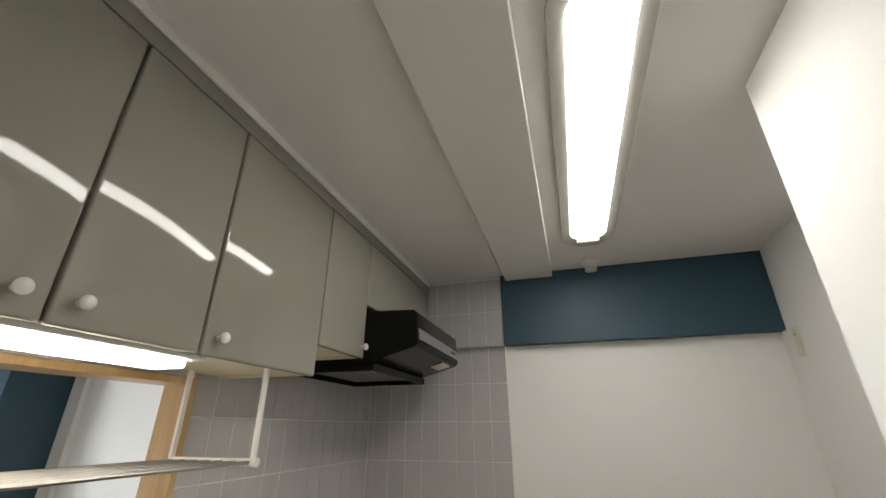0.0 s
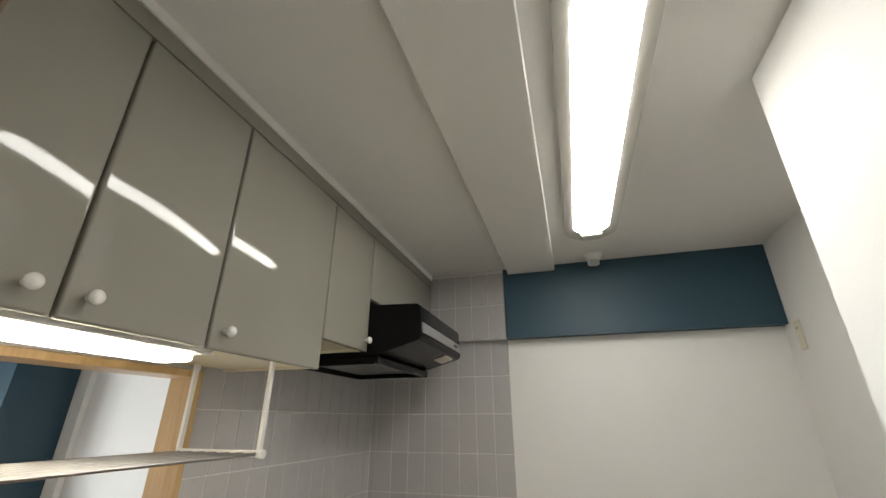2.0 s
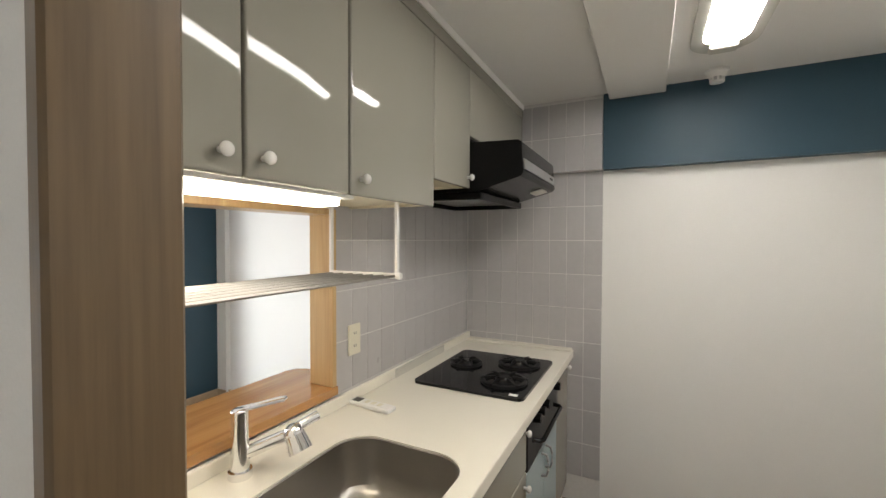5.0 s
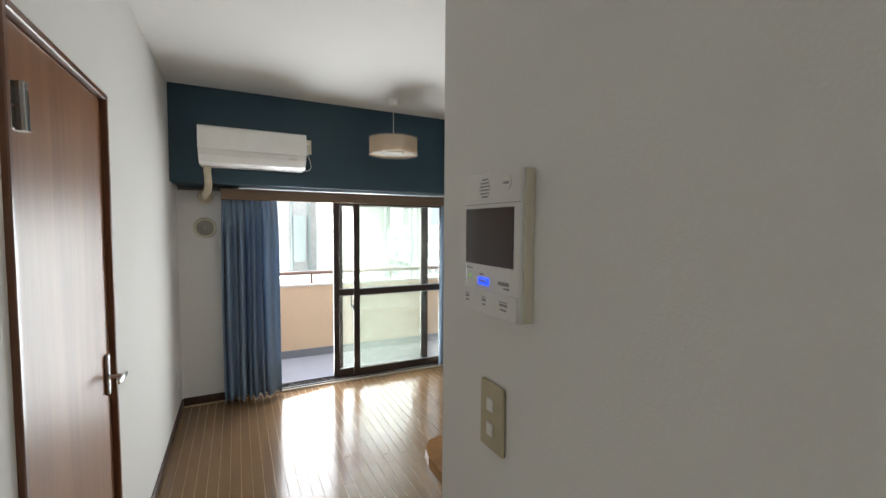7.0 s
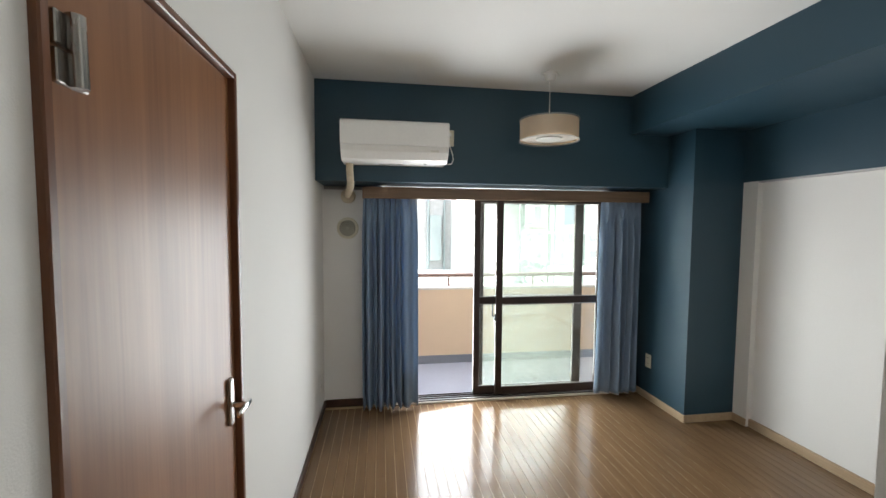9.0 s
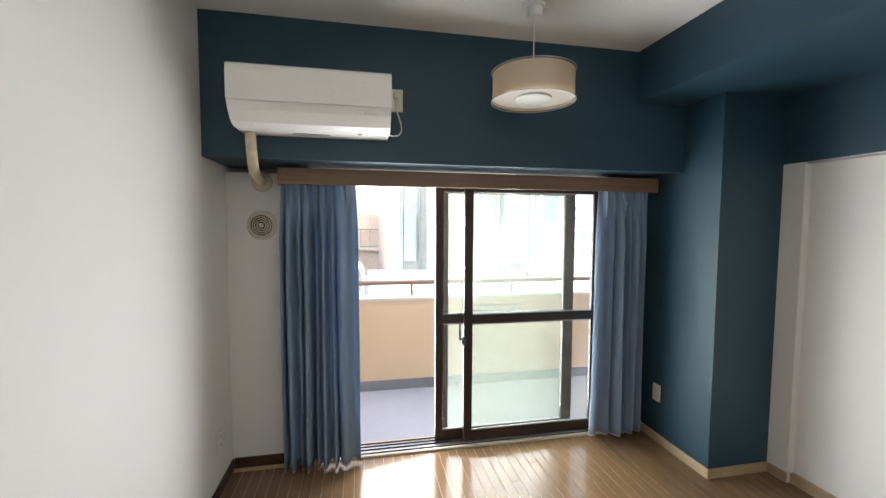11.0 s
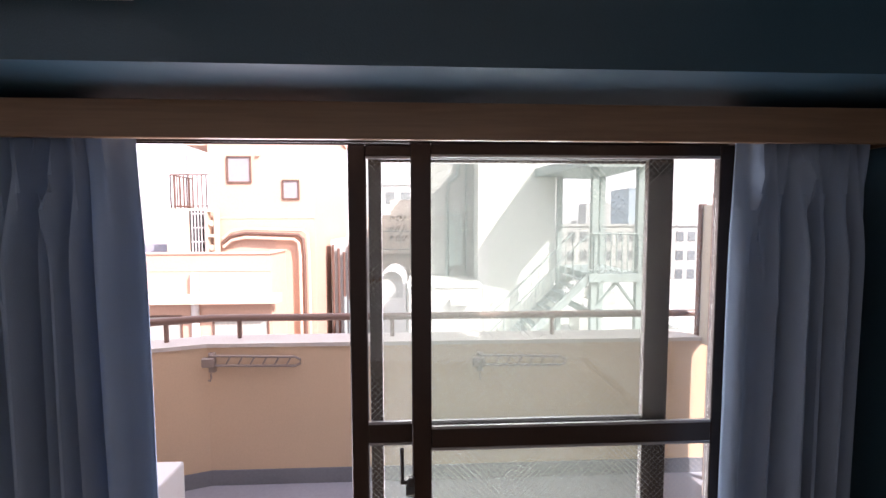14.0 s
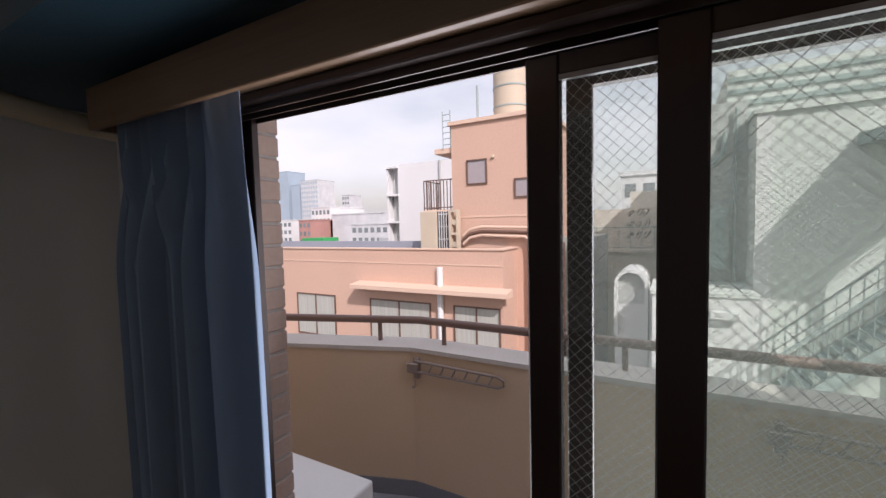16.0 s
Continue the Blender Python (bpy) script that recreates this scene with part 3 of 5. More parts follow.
# rounded corners of the sink opening
R = 0.10
for cx, cy, sx, sy in ((SX0, SY0, 1, 1), (SX1, SY0, -1, 1), (SX0, SY1, 1, -1), (SX1, SY1, -1, -1)):
    arc = [(cx + sx * (R - R * math.sin(a)), cy + sy * (R - R * math.cos(a))) for a in [k * math.pi / 16 for k in range(9)]]
    prism(bm, [(cx, cy)] + arc, ZC - 0.035, ZC - 0.0004)
part("slab", bm, M_COUNTER, ct)
part("front_lip", B(-0.266, 1.10, ZC - 0.042, -0.256, 3.296, ZC + 0.001, bev=0.004, seg=2), M_COUNTER, ct)
part("upstand", bx(bx(bmesh.new(), -0.9125, 1.10, ZC, -0.897, 3.296, ZC + 0.045, bev=0.005, seg=2), -0.897, 3.235, ZC, -0.262, 3.296, ZC + 0.012, bev=0.004), M_COUNTER, ct)
part("heat_strip", B(-0.8965, 2.42, ZC + 0.004, -0.893, 2.91, ZC + 0.042), M_CHROME, ct, "thin steel strip behind the hob")
# sink bowl
sink = thing("sink", "brushed steel kitchen sink with rounded corners", "sink")


def rounded(x0, y0, x1, y1, r, n=8):
    o = []
    for cx, cy, a0 in ((x1 - r, y1 - r, 0), (x0 + r, y1 - r, 90), (x0 + r, y0 + r, 180), (x1 - r, y0 + r, 270)):
        for k in range(n + 1):
            a = radians(a0 + 90 * k / n)
            o.append((cx + r * math.cos(a), cy + r * math.sin(a)))
    return o


bm = bmesh.new()
rings = []
for z, ins, r in ((ZC - 0.002, -0.004, 0.10), (ZC - 0.008, 0.002, 0.10), (ZC - 0.10, 0.006, 0.10), (ZC - 0.15, 0.012, 0.10), (ZC - 0.172, 0.028, 0.10), (ZC - 0.18, 0.055, 0.10)):
    rings.append([bm.verts.new((p[0], p[1], z)) for p in rounded(SX0 + ins, SY0 + ins, SX1 - ins, SY1 - ins, r)])
for a, b in zip(rings, rings[1:]):
    for k in range(len(a)):
        bm.faces.new((a[k], a[(k + 1) % len(a)], b[(k + 1) % len(b)], b[k]))
bm.faces.new(rings[-1])
bw = part("bowl", bm, M_SINK, sink, "", True)
sm = bw.modifiers.new("shell", "SOLIDIFY")
sm.thickness = 0.001
bm = bmesh.new()
cyl(bm, (-0.54, 1.42, ZC - 0.181), (-0.54, 1.42, ZC - 0.176), 0.055, 24)
cyl(bm, (-0.54, 1.42, ZC - 0.176), (-0.54, 1.42, ZC - 0.172), 0.035, 24)
part("drain", bm, M_CHROME, sink, "round steel drain", True)


def base_cabinet(y0, y1, mat, drawers, label):
    t = thing("base_cabinet", label, "cabinet", "base cabinets")
    part("body", B(-0.90, y0 + 0.001, 0.09, -0.312, y1 - 0.001, ZC - 0.19 if y1 < 2.0 else ZC - 0.037), M_CABIN, t)
    part("plinth", B(-0.86, y0 + 0.001, 0.0, -0.40, y1 - 0.001, 0.09), M_DARKP, t)
    z = 0.095
    for h in drawers:
        d = part("door", B(-0.31, y0 + 0.003, z + 0.003, -0.288, y1 - 0.003, z + h - 0.003, bev=0.003, seg=2), mat, t)
        bm = bmesh.new()
        ky = y1 - 0.035
        cyl(bm, (-0.288, ky, z + h - 0.05), (-0.274, ky, z + h - 0.05), 0.006, 10)
        ball(bm, (-0.268, ky, z + h - 0.05), 0.0135, 0.75, 1, 1)
        part("knob", bm, M_KNOB, d, "white ceramic knob", True)
        z += h
    return t


M_BLUEC = paint("pale_blue_lacquer", (0.38, 0.47, 0.49), 0.25, vary=0.03, bump=0)
base_cabinet(1.10, 1.95, M_CAB, (0.73,), "grey-beige sink cabinet with a white knob")
base_cabinet(1.95, 2.405, M_CAB, (0.32, 0.20, 0.21), "grey-beige drawer cabinet with white knobs")
oc = thing("oven_cabinet", "cabinet with a black grill panel over pale blue doors", "cabinet", "base cabinets")
part("body", B(-0.90, 2.407, 0.09, -0.312, 2.985, ZC - 0.037), M_CABIN, oc)
part("plinth", B(-0.86, 2.407, 0, -0.40, 2.985, 0.09), M_DARKP, oc)
gp = part("grill_panel", B(-0.31, 2.409, 0.60, -0.284, 2.983, ZC - 0.045, bev=0.004), M_IRON, oc, "black grill front")
for yy in (2.50, 2.58, 2.66, 2.90):
    part("burner_knob", C((-0.285, yy, 0.785), (-0.254, yy, 0.785), 0.021, 16, 0.018), M_BLACK, gp, "", True)
bm = bmesh.new()
tube(bm, [(-0.285, 2.48, 0.70), (-0.255, 2.485, 0.70), (-0.245, 2.50, 0.70), (-0.245, 2.86, 0.70), (-0.255, 2.875, 0.70), (-0.285, 2.88, 0.70)], 0.009)
part("grill_handle", bm, M_BLACK, gp, "", True)
for y0, y1, hy in ((2.409, 2.695, 2.655), (2.697, 2.983, 2.735)):
    d = part("door", B(-0.31, y0, 0.098, -0.288, y1, 0.595, bev=0.003), M_BLUEC, oc, "pale blue lacquered door")
    bm = bmesh.new()
    tube(bm, [(-0.288, hy, 0.565), (-0.265, hy, 0.56), (-0.258, hy, 0.535), (-0.258, hy, 0.495), (-0.265, hy, 0.47), (-0.288, hy, 0.465)], 0.006)
    part("handle", bm, M_GREYP, d, "dull blue-grey bow handle", True)
fc = thing("filler_cabinet", "narrow pale cabinet beside the end wall", "cabinet", "base cabinets")
part("body", B(-0.90, 2.988, 0.0, -0.312, 3.296, ZC - 0.037), M_CABIN, fc)
d = part("door", B(-0.31, 2.989, 0.098, -0.288, 3.294, ZC - 0.045, bev=0.003), M_CAB, fc)
part("knob", ball(C((-0.288, 3.25, 0.78), (-0.274, 3.25, 0.78), 0.006, 10), (-0.268, 3.25, 0.78), 0.0135, 0.75, 1, 1), M_KNOB, d, "white ceramic knob", True)

# ---- hob ----
hob = thing("gas_hob", "black glass gas hob with three burners", "hob")
bm = bmesh.new()
prism(bm, rounded(-0.80, 2.41, -0.306, 2.985, 0.03), ZC + 0.0005, ZC + 0.012)
part("top_plate", bm, M_GLASSTOP, hob)
bm = bmesh.new()
bx(bm, -0.78, 2.408, ZC + 0.002, -0.33, 2.4115, ZC + 0.013)
part("trim_edge", bm, M_IRON, hob, "thin dark front edge")
part("label", B(-0.37, 2.43, ZC + 0.012, -0.335, 2.452, ZC + 0.0128), M_WHITEP, hob, "small white sticker")


def burner(cx, cy, r):
    b = part("burner", C((cx, cy, ZC + 0.012), (cx, cy, ZC + 0.028), r * 0.42, 24, r * 0.36), M_IRON, hob, "", True)
    part("cap", C((cx, cy, ZC + 0.028), (cx, cy, ZC + 0.036), r * 0.30, 24, r * 0.24), M_BLACK, b, "", True)
    bm = bmesh.new()
    n = 32
    a = [[bm.verts.new((cx + q * math.cos(2 * math.pi * k / n), cy + q * math.sin(2 * math.pi * k / n), z)) for k in range(n)] for q, z in ((r, ZC + 0.012), (r, ZC + 0.024), (r * 0.86, ZC + 0.027), (r * 0.80, ZC + 0.012))]
    for u, w in zip(a, a[1:] + a[:1]):
        for k in range(n):
            bm.faces.new((u[k], u[(k + 1) % n], w[(k + 1) % n], w[k]))
    part("trivet_ring", bm, M_IRON, b, "", True)
    for k in range(6):
        bm = bmesh.new()
        an = k * math.pi / 3 + 0.3
        d = Vector((math.cos(an), math.sin(an), 0))
        s = Vector((-d.y, d.x, 0)) * 0.004
        c = Vector((cx, cy, 0))
        o = [c + d * r * 1.02 - s, c + d * r * 1.02 + s, c + d * r * 0.35 + s, c + d * r * 0.35 - s]
        lo = [bm.verts.new((p.x, p.y, ZC + z)) for p, z in zip(o, (0.014, 0.014, 0.030, 0.030))]
        hi = [bm.verts.new((p.x, p.y, ZC + z)) for p, z in zip(o, (0.030, 0.030, 0.038, 0.038))]
        bm.faces.new(lo[::-1])
        bm.faces.new(hi)
        for q in range(4):
            bm.faces.new((lo[q], lo[(q + 1) % 4], hi[(q + 1) % 4], hi[q]))
        part("trivet_arm", bm, M_IRON, b)


burner(-0.435, 2.575, 0.10)
burner(-0.445, 2.845, 0.10)
burner(-0.685, 2.74, 0.078)

# ---- tap, remote, rack ----
tap = thing("kitchen_tap", "chrome single-lever tap with a pull-out head", "tap")
bm = bmesh.new()
cyl(bm, (-0.84, 1.62, ZC), (-0.84, 1.62, ZC + 0.02), 0.030, 20)
cyl(bm, (-0.84, 1.62, ZC + 0.02), (-0.84, 1.62, ZC + 0.155), 0.024, 20, 0.021)
part("body", bm, M_CHROME, tap, "", True)
bm = bmesh.new()
tube(bm, [(-0.84, 1.625, ZC + 0.055), (-0.80, 1.66, ZC + 0.075), (-0.755, 1.70, ZC + 0.095), (-0.72, 1.73, ZC + 0.105)], 0.017, 14)
part("spout", bm, M_CHROME, tap, "", True)
bm = bmesh.new()
cyl(bm, (-0.728, 1.70, ZC + 0.106), (-0.704, 1.70, ZC + 0.064), 0.026, 20, 0.033)
ball(bm, (-0.728, 1.70, ZC + 0.106), 0.0275)
cyl(bm, (-0.735, 1.72, ZC + 0.115), (-0.715, 1.775, ZC + 0.13), 0.013, 14)
part("spray_head", bm, M_CHROME, tap, "", True)
bm = bmesh.new()
cyl(bm, (-0.84, 1.62, ZC + 0.155), (-0.84, 1.62, ZC + 0.175), 0.022, 18)
ball(bm, (-0.84, 1.62, ZC + 0.175), 0.022, 1, 1, 0.45)
tube(bm, [(-0.850, 1.625, ZC + 0.178), (-0.82, 1.66, ZC + 0.183), (-0.785, 1.705, ZC + 0.190), (-0.772, 1.712, ZC + 0.191), (-0.766, 1.700, ZC + 0.191), (-0.785, 1.675, ZC + 0.188), (-0.83, 1.615, ZC + 0.180)], 0.0055, 8)
part("lever", bm, M_CHROME, tap, "", True)
tap.location.y = -0.03
rem = thing("remote_control", "white remote control lying on the counter", "remote control")
mrem = pose(-0.80, 2.115, ZC + 0.0005, 0, 0, -4)
bm = B(-0.095, -0.026, 0, 0.095, 0.026, 0.016, bev=0.005, seg=2)
r_ = part("case", bm, M_WHITEP, rem)
part("display", B(-0.085, -0.017, 0.0162, -0.05, 0.017, 0.0172), M_SCREEN, rem, "grey display")
for k in range(3):
    part("button", B(-0.03 + k * 0.03, -0.012, 0.0162, -0.012 + k * 0.03, 0.012, 0.018, bev=0.001), M_PLATE, rem)
rem.matrix_world = mrem
rack = thing("hanging_rack", "chrome rod dish rack hung on white wires", "dish rack")
for k in range(7):
    part("rod", C((-0.60 - k * 0.042, 1.10, 1.383), (-0.60 - k * 0.042, 1.965, 1.383), 0.0045, 8), M_SINK, rack, "", True)
part("end_bar", bx(bmesh.new(), -0.87, 1.962, 1.375, -0.585, 1.974, 1.392, bev=0.003), M_WHITEP, rack)
part("joint", C((-0.59, 1.968, 1.383), (-0.578, 1.968, 1.383), 0.011, 10), M_WHITEP, rack)
for xx in (-0.593, -0.862):
    part("hanger", B(xx - 0.005, 1.962, 1.392, xx + 0.005, 1.974, 1.623), M_WHITEP, rack, "thin white hanger")
    part("hanger", B(xx - 0.005, 1.112, 1.383, xx + 0.005, 1.124, 1.623), M_WHITEP, rack, "thin white hanger")


def socket_plate(m, w, h, holes, name, label, cat, mat=None):
    t = thing(name, label, cat)
    part("plate", B(-w / 2, 0, -h / 2, w / 2, 0.008, h / 2, bev=0.003, seg=2), mat or M_PLATE, t)
    for z, wd in holes:
        if wd:
            part("rocker", B(-wd / 2, 0.008, z - 0.012, wd / 2, 0.012, z + 0.012, bev=0.002), M_WHITEP, t)
        else:
            for s in (-0.006, 0.006):
                part("slot", B(s - 0.0015, 0.0072, z - 0.005, s + 0.0015, 0.0086, z + 0.005), M_DARKP, t)
    t.matrix_world = m
    return t


socket_plate(pose(-0.9125, 2.148, 1.108, 0, 0, -90), 0.07, 0.12, ((0.025, 0), (-0.025, 0)), "wall_socket", "ivory double socket on the tiles", "socket")
socket_plate(pose(1.2145, 3.17, 1.815, 0, 0, 90), 0.05, 0.13, ((0.03, 0),), "wall_box", "slim ivory control box on the alcove wall", "switch")

# ---- kitchen ceiling lamp and detector ----
kl = thing("ceiling_lamp", "lit long oval fluorescent ceiling lamp", "lamp")
bm = bmesh.new()
prism(bm, rounded(0.258, 1.50, 0.49, 2.90, 0.114, 12), CK - 0.014, CK)
part("base_tray", bm, M_LAMPRIM, kl, "off-white rounded tray")
bm = bmesh.new()
rings = []
for z, ins in ((CK - 0.010, 0.0), (CK - 0.016, 0.002), (CK - 0.020, 0.008), (CK - 0.022, 0.02)):
    rings.append([bm.verts.new((p[0], p[1], z)) for p in rounded(0.296 + ins, 1.55 + ins, 0.452 - ins, 2.815 - ins, 0.0775 - ins, 10)])
for a, b in zip(rings, rings[1:]):
    for k in range(len(a)):
        bm.faces.new((a[k], a[(k + 1) % len(a)], b[(k + 1) % len(b)], b[k]))
bm.faces.new(rings[-1])
part("diffuser", bm, M_TUBE, kl, "glowing white diffuser", True)
part("end_cap", bx(bmesh.new(), 0.325, 2.80, CK - 0.036, 0.425, 2.862, CK - 0.014, bev=0.010, seg=2), M_LAMPRIM, kl)


def detector(c, r, name, label):
    t = thing(name, label, "detector")
    bm = bmesh.new()
    cyl(bm, (c[0], c[1], c[2] - 0.012), c, r, 28)
    cyl(bm, (c[0], c[1], c[2] - 0.034), (c[0], c[1], c[2] - 0.012), r * 0.62, 28, r * 0.9)
    part("base", bm, M_WHITEP, t, "", True)
    for k in range(8):
        a = k * math.pi / 4
        part("rib", B(c[0] + r * 0.55 * math.cos(a) - 0.003, c[1] + r * 0.55 * math.sin(a) - 0.003, c[2] - 0.05, c[0] + r * 0.55 * math.cos(a) + 0.003, c[1] + r * 0.55 * math.sin(a) + 0.003, c[2] - 0.034), M_WHITEP, t)
    part("sensor", C((c[0], c[1], c[2] - 0.055), (c[0], c[1], c[2] - 0.05), r * 0.6, 20), M_WHITEP, t, "", True)
    return t


detector((0.395, 3.15, CK), 0.05, "heat_detector", "round white heat detector on the kitchen ceiling")
sd = thing("smoke_detector", "round white smoke detector on the living room ceiling", "detector")
bm = bmesh.new()
cyl(bm, (-2.34, 1.74, CL - 0.012), (-2.34, 1.74, CL), 0.052, 28)
cyl(bm, (-2.34, 1.74, CL - 0.04), (-2.34, 1.74, CL - 0.012), 0.042, 28, 0.05)
part("case", bm, M_WHITEP, sd, "", True)
part("test_button", C((-2.325, 1.75, CL - 0.043), (-2.325, 1.75, CL - 0.04), 0.012, 14), M_GREYP, sd)

# ---- wall panel by the kitchen ----
ic = thing("intercom", "off-white video intercom panel with a grey screen", "intercom")
IY = 1.009
IF = IY - 0.024
bm = B(-0.875, IF, 1.388, -0.712, IY, 1.628, bev=0.004, seg=2)
part("case", bm, M_WHITEP, ic)
part("side_band", B(-0.7118, IF + 0.006, 1.390, -0.708, IY, 1.626, bev=0.001), M_PLATE, ic)
part("screen", B(-0.872, IF - 0.0015, 1.472, -0.728, IF + 0.0005, 1.568), M_SCREEN, ic, "dark grey screen")
part("joint", B(-0.8745, IF - 0.0006, 1.5745, -0.7125, IF + 0.0004, 1.5755), M_GREYP, ic, "fine joint above the screen")
for k, (xa, xb) in enumerate(((-0.820, -0.802), (-0.825, -0.797), (-0.827, -0.795), (-0.827, -0.795), (-0.825, -0.797), (-0.820, -0.802))):
    for q in range(5):
        xs = xa + (xb - xa) * q / 5
        part("speaker_slot", B(xs, IF - 0.0008, 1.586 + k * 0.0058, xs + (xb - xa) * 0.14, IF + 0.0002, 1.5885 + k * 0.0058), M_GREYP, ic)
ck = part("camera_window", C((-0.748, IF - 0.0015, 1.606), (-0.748, IF + 0.001, 1.606), 0.012, 24), M_WHITEP, ic, "", True)
part("slot", B(-0.755, IF - 0.0022, 1.604, -0.741, IF - 0.0014, 1.608), M_GREYP, ck)
tk_ = part("talk_key", B(-0.828, IF - 0.0025, 1.437, -0.795, IF + 0.0001, 1.450, bev=0.002, seg=2), M_BLUELED, ic, "blue lit key")
part("key_mark", B(-0.822, IF - 0.0031, 1.4425, -0.801, IF - 0.0024, 1.446), M_GREYP, tk_)
part("caption", B(-0.824, IF - 0.0012, 1.4535, -0.812, IF + 0.0002, 1.4565), M_GREYP, ic)
part("maker_mark", B(-0.869, IF - 0.0008, 1.4625, -0.848, IF + 0.0002, 1.4645), M_GREYP, ic)
part("lamp_dot", C((-0.857, IF - 0.0016, 1.450), (-0.857, IF + 0.0001, 1.450), 0.0025, 10), M_GREENLED, ic, "green lit dot")
part("key", B(-0.767, IF - 0.0022, 1.443, -0.738, IF + 0.0001, 1.449, bev=0.001), M_GREYP, ic)
part("caption", B(-0.752, IF - 0.0012, 1.437, -0.738, IF + 0.0002, 1.440), M_GREYP, ic)
part("lower_flap", B(-0.875, IF - 0.003, 1.389, -0.714, IF - 0.0005, 1.430, bev=0.001), M_WHITEP, ic)
for k, xx in enumerate((-0.861, -0.806, -0.749)):
    w_ = 0.006 if k < 2 else 0.010
    part("icon", B(xx - w_, IF - 0.0038, 1.4105, xx + w_, IF - 0.0029, 1.4145), M_GREYP, ic)
    part("caption", B(xx - w_, IF - 0.0038, 1.4165, xx + w_, IF - 0.0029, 1.418), M_GREYP, ic)
    part("caption", B(xx - w_ * 0.8, IF - 0.0038, 1.4035, xx + w_ * 0.8, IF - 0.0029, 1.4065), M_GREYP, ic)
sw = socket_plate(pose(-0.808, IY - 0.0005, 1.203, 0, 0, 180), 0.07, 0.12, ((0.022, 0.02), (-0.022, 0.02)), "light_switch", "khaki double light switch below the intercom", "switch", M_SWITCH)
socket_plate(pose(-4.0, YS + 0.0005, 0.30, 0, 0, 0), 0.07, 0.12, ((0.025, 0), (-0.025, 0)), "wall_socket", "white socket low on the white wall", "socket", M_WHITEP)
socket_plate(pose(-4.03, 2.9845, 0.345, 0, 0, 180), 0.072, 0.12, ((0.025, 0), (-0.025, 0)), "wall_socket", "ivory socket low on the navy pillar", "socket")

# ---- air conditioner ----
ac = thing("air_conditioner", "white wall-mounted air conditioner with a pipe", "air conditioner")
bm = bmesh.new()
prism(bm, [(-3.869, 2.235), (-3.59, 2.235), (-3.57, 2.222), (-3.565, 2.20), (-3.565, 2.068), (-3.869, 2.068)], 0.37, 1.10, axis=1)
part("casing", bm, M_ACW, ac)
bm = bmesh.new()
prism(bm, [(-3.869, 2.066), (-3.567, 2.066), (-3.583, 2.03), (-3.625, 1.985), (-3.665, 1.972), (-3.869, 1.972)], 0.372, 1.098, axis=1)
part("lower_casing", bm, M_ACW, ac)
bm = bmesh.new()
prism(bm, [(-3.569, 2.060), (-3.564, 2.060), (-3.578, 2.028), (-3.62, 1.982), (-3.625, 1.985), (-3.583, 2.03)], 0.43, 1.04, axis=1)
part("louver", bm, M_ACW, ac, "closed white louver flap")
part("display_window", B(-3.577, 0.97, 2.03, -3.571, 1.03, 2.058), M_DIFF, ac)
part("label", B(-3.80, 0.62, 1.9705, -3.77, 0.80, 1.9725), M_GREYP, ac)
part("sensor", C((-3.73, 0.95, 1.9705), (-3.73, 0.95, 1.974), 0.012, 14), M_DARKP, ac)
M_PIPE = paint("cream_taped_pipe", (0.64, 0.55, 0.40), 0.6, vary=0.06, grain=40, bump=0.25)
bm = bmesh.new()
tube(bm, [(-3.80, 0.415, 1.985), (-3.80, 0.415, 1.93), (-3.80, 0.418, 1.88), (-3.805, 0.42, 1.84), (-3.83, 0.417, 1.81), (-3.90, 0.405, 1.79), (-4.05, 0.385, 1.775), (-4.20, 0.37, 1.77), (-4.231, 0.37, 1.77)], 0.026, 14)
part("pipe", bm, M_PIPE, ac, "cream taped pipe bending to the wall", True)
part("wall_collar", C((-4.217, 0.37, 1.768), (-4.2315, 0.37, 1.768), 0.055, 24, 0.06), M_PIPE, ac, "cream round wall collar", True)
sk = socket_plate(pose(-3.8695, 1.145, 2.19, 0, 0, -90), 0.075, 0.12, ((0.03, 0),), "wall_socket", "ivory socket beside the air conditioner", "socket")
pl = thing("power_plug", "white plug and cable of the air conditioner", "plug")
part("plug", B(-3.861, 1.13, 2.195, -3.825, 1.16, 2.225, bev=0.006, seg=2), M_WHITEP, pl)
bm = bmesh.new()
tube(bm, [(-3.855, 1.145, 2.20), (-3.855, 1.145, 2.17), (-3.85, 1.152, 2.12), (-3.825, 1.168, 2.06), (-3.82, 1.172, 2.02), (-3.80, 1.155, 1.99), (-3.78, 1.12, 1.98), (-3.76, 1.09, 1.985)], 0.004, 8)
part("cable", bm, M_WHITEP, pl, "", True)

# ---- round wall vent ----
vent = thing("wall_vent", "round beige wall vent with ring slots", "vent")
bm = bmesh.new()
cyl(bm, (-4.2315, 0.365, 1.505), (-4.2200, 0.365, 1.505), 0.088, 36, 0.08)
part("flange", bm, M_PLATE, vent, "", True)
for r in (0.068, 0.055, 0.042, 0.029):
    bm = bmesh.new()
    n = 36
    a = [[bm.verts.new((x, 0.365 + q * math.cos(2 * math.pi * k / n), 1.505 + q * math.sin(2 * math.pi * k / n))) for k in range(n)] for q, x in ((r, -4.2200), (r, -4.2080), (r - 0.006, -4.2040), (r - 0.006, -4.2200))]
    for u, w in zip(a, a[1:]):
        for k in range(n):
            bm.faces.new((u[k], u[(k + 1) % n], w[(k + 1) % n], w[k]))
    part("ring", bm, M_PLATE, vent, "", True)
part("slot_backing", C((-4.2205, 0.365, 1.505), (-4.2188, 0.365, 1.505), 0.066, 30), M_DARKP, vent)
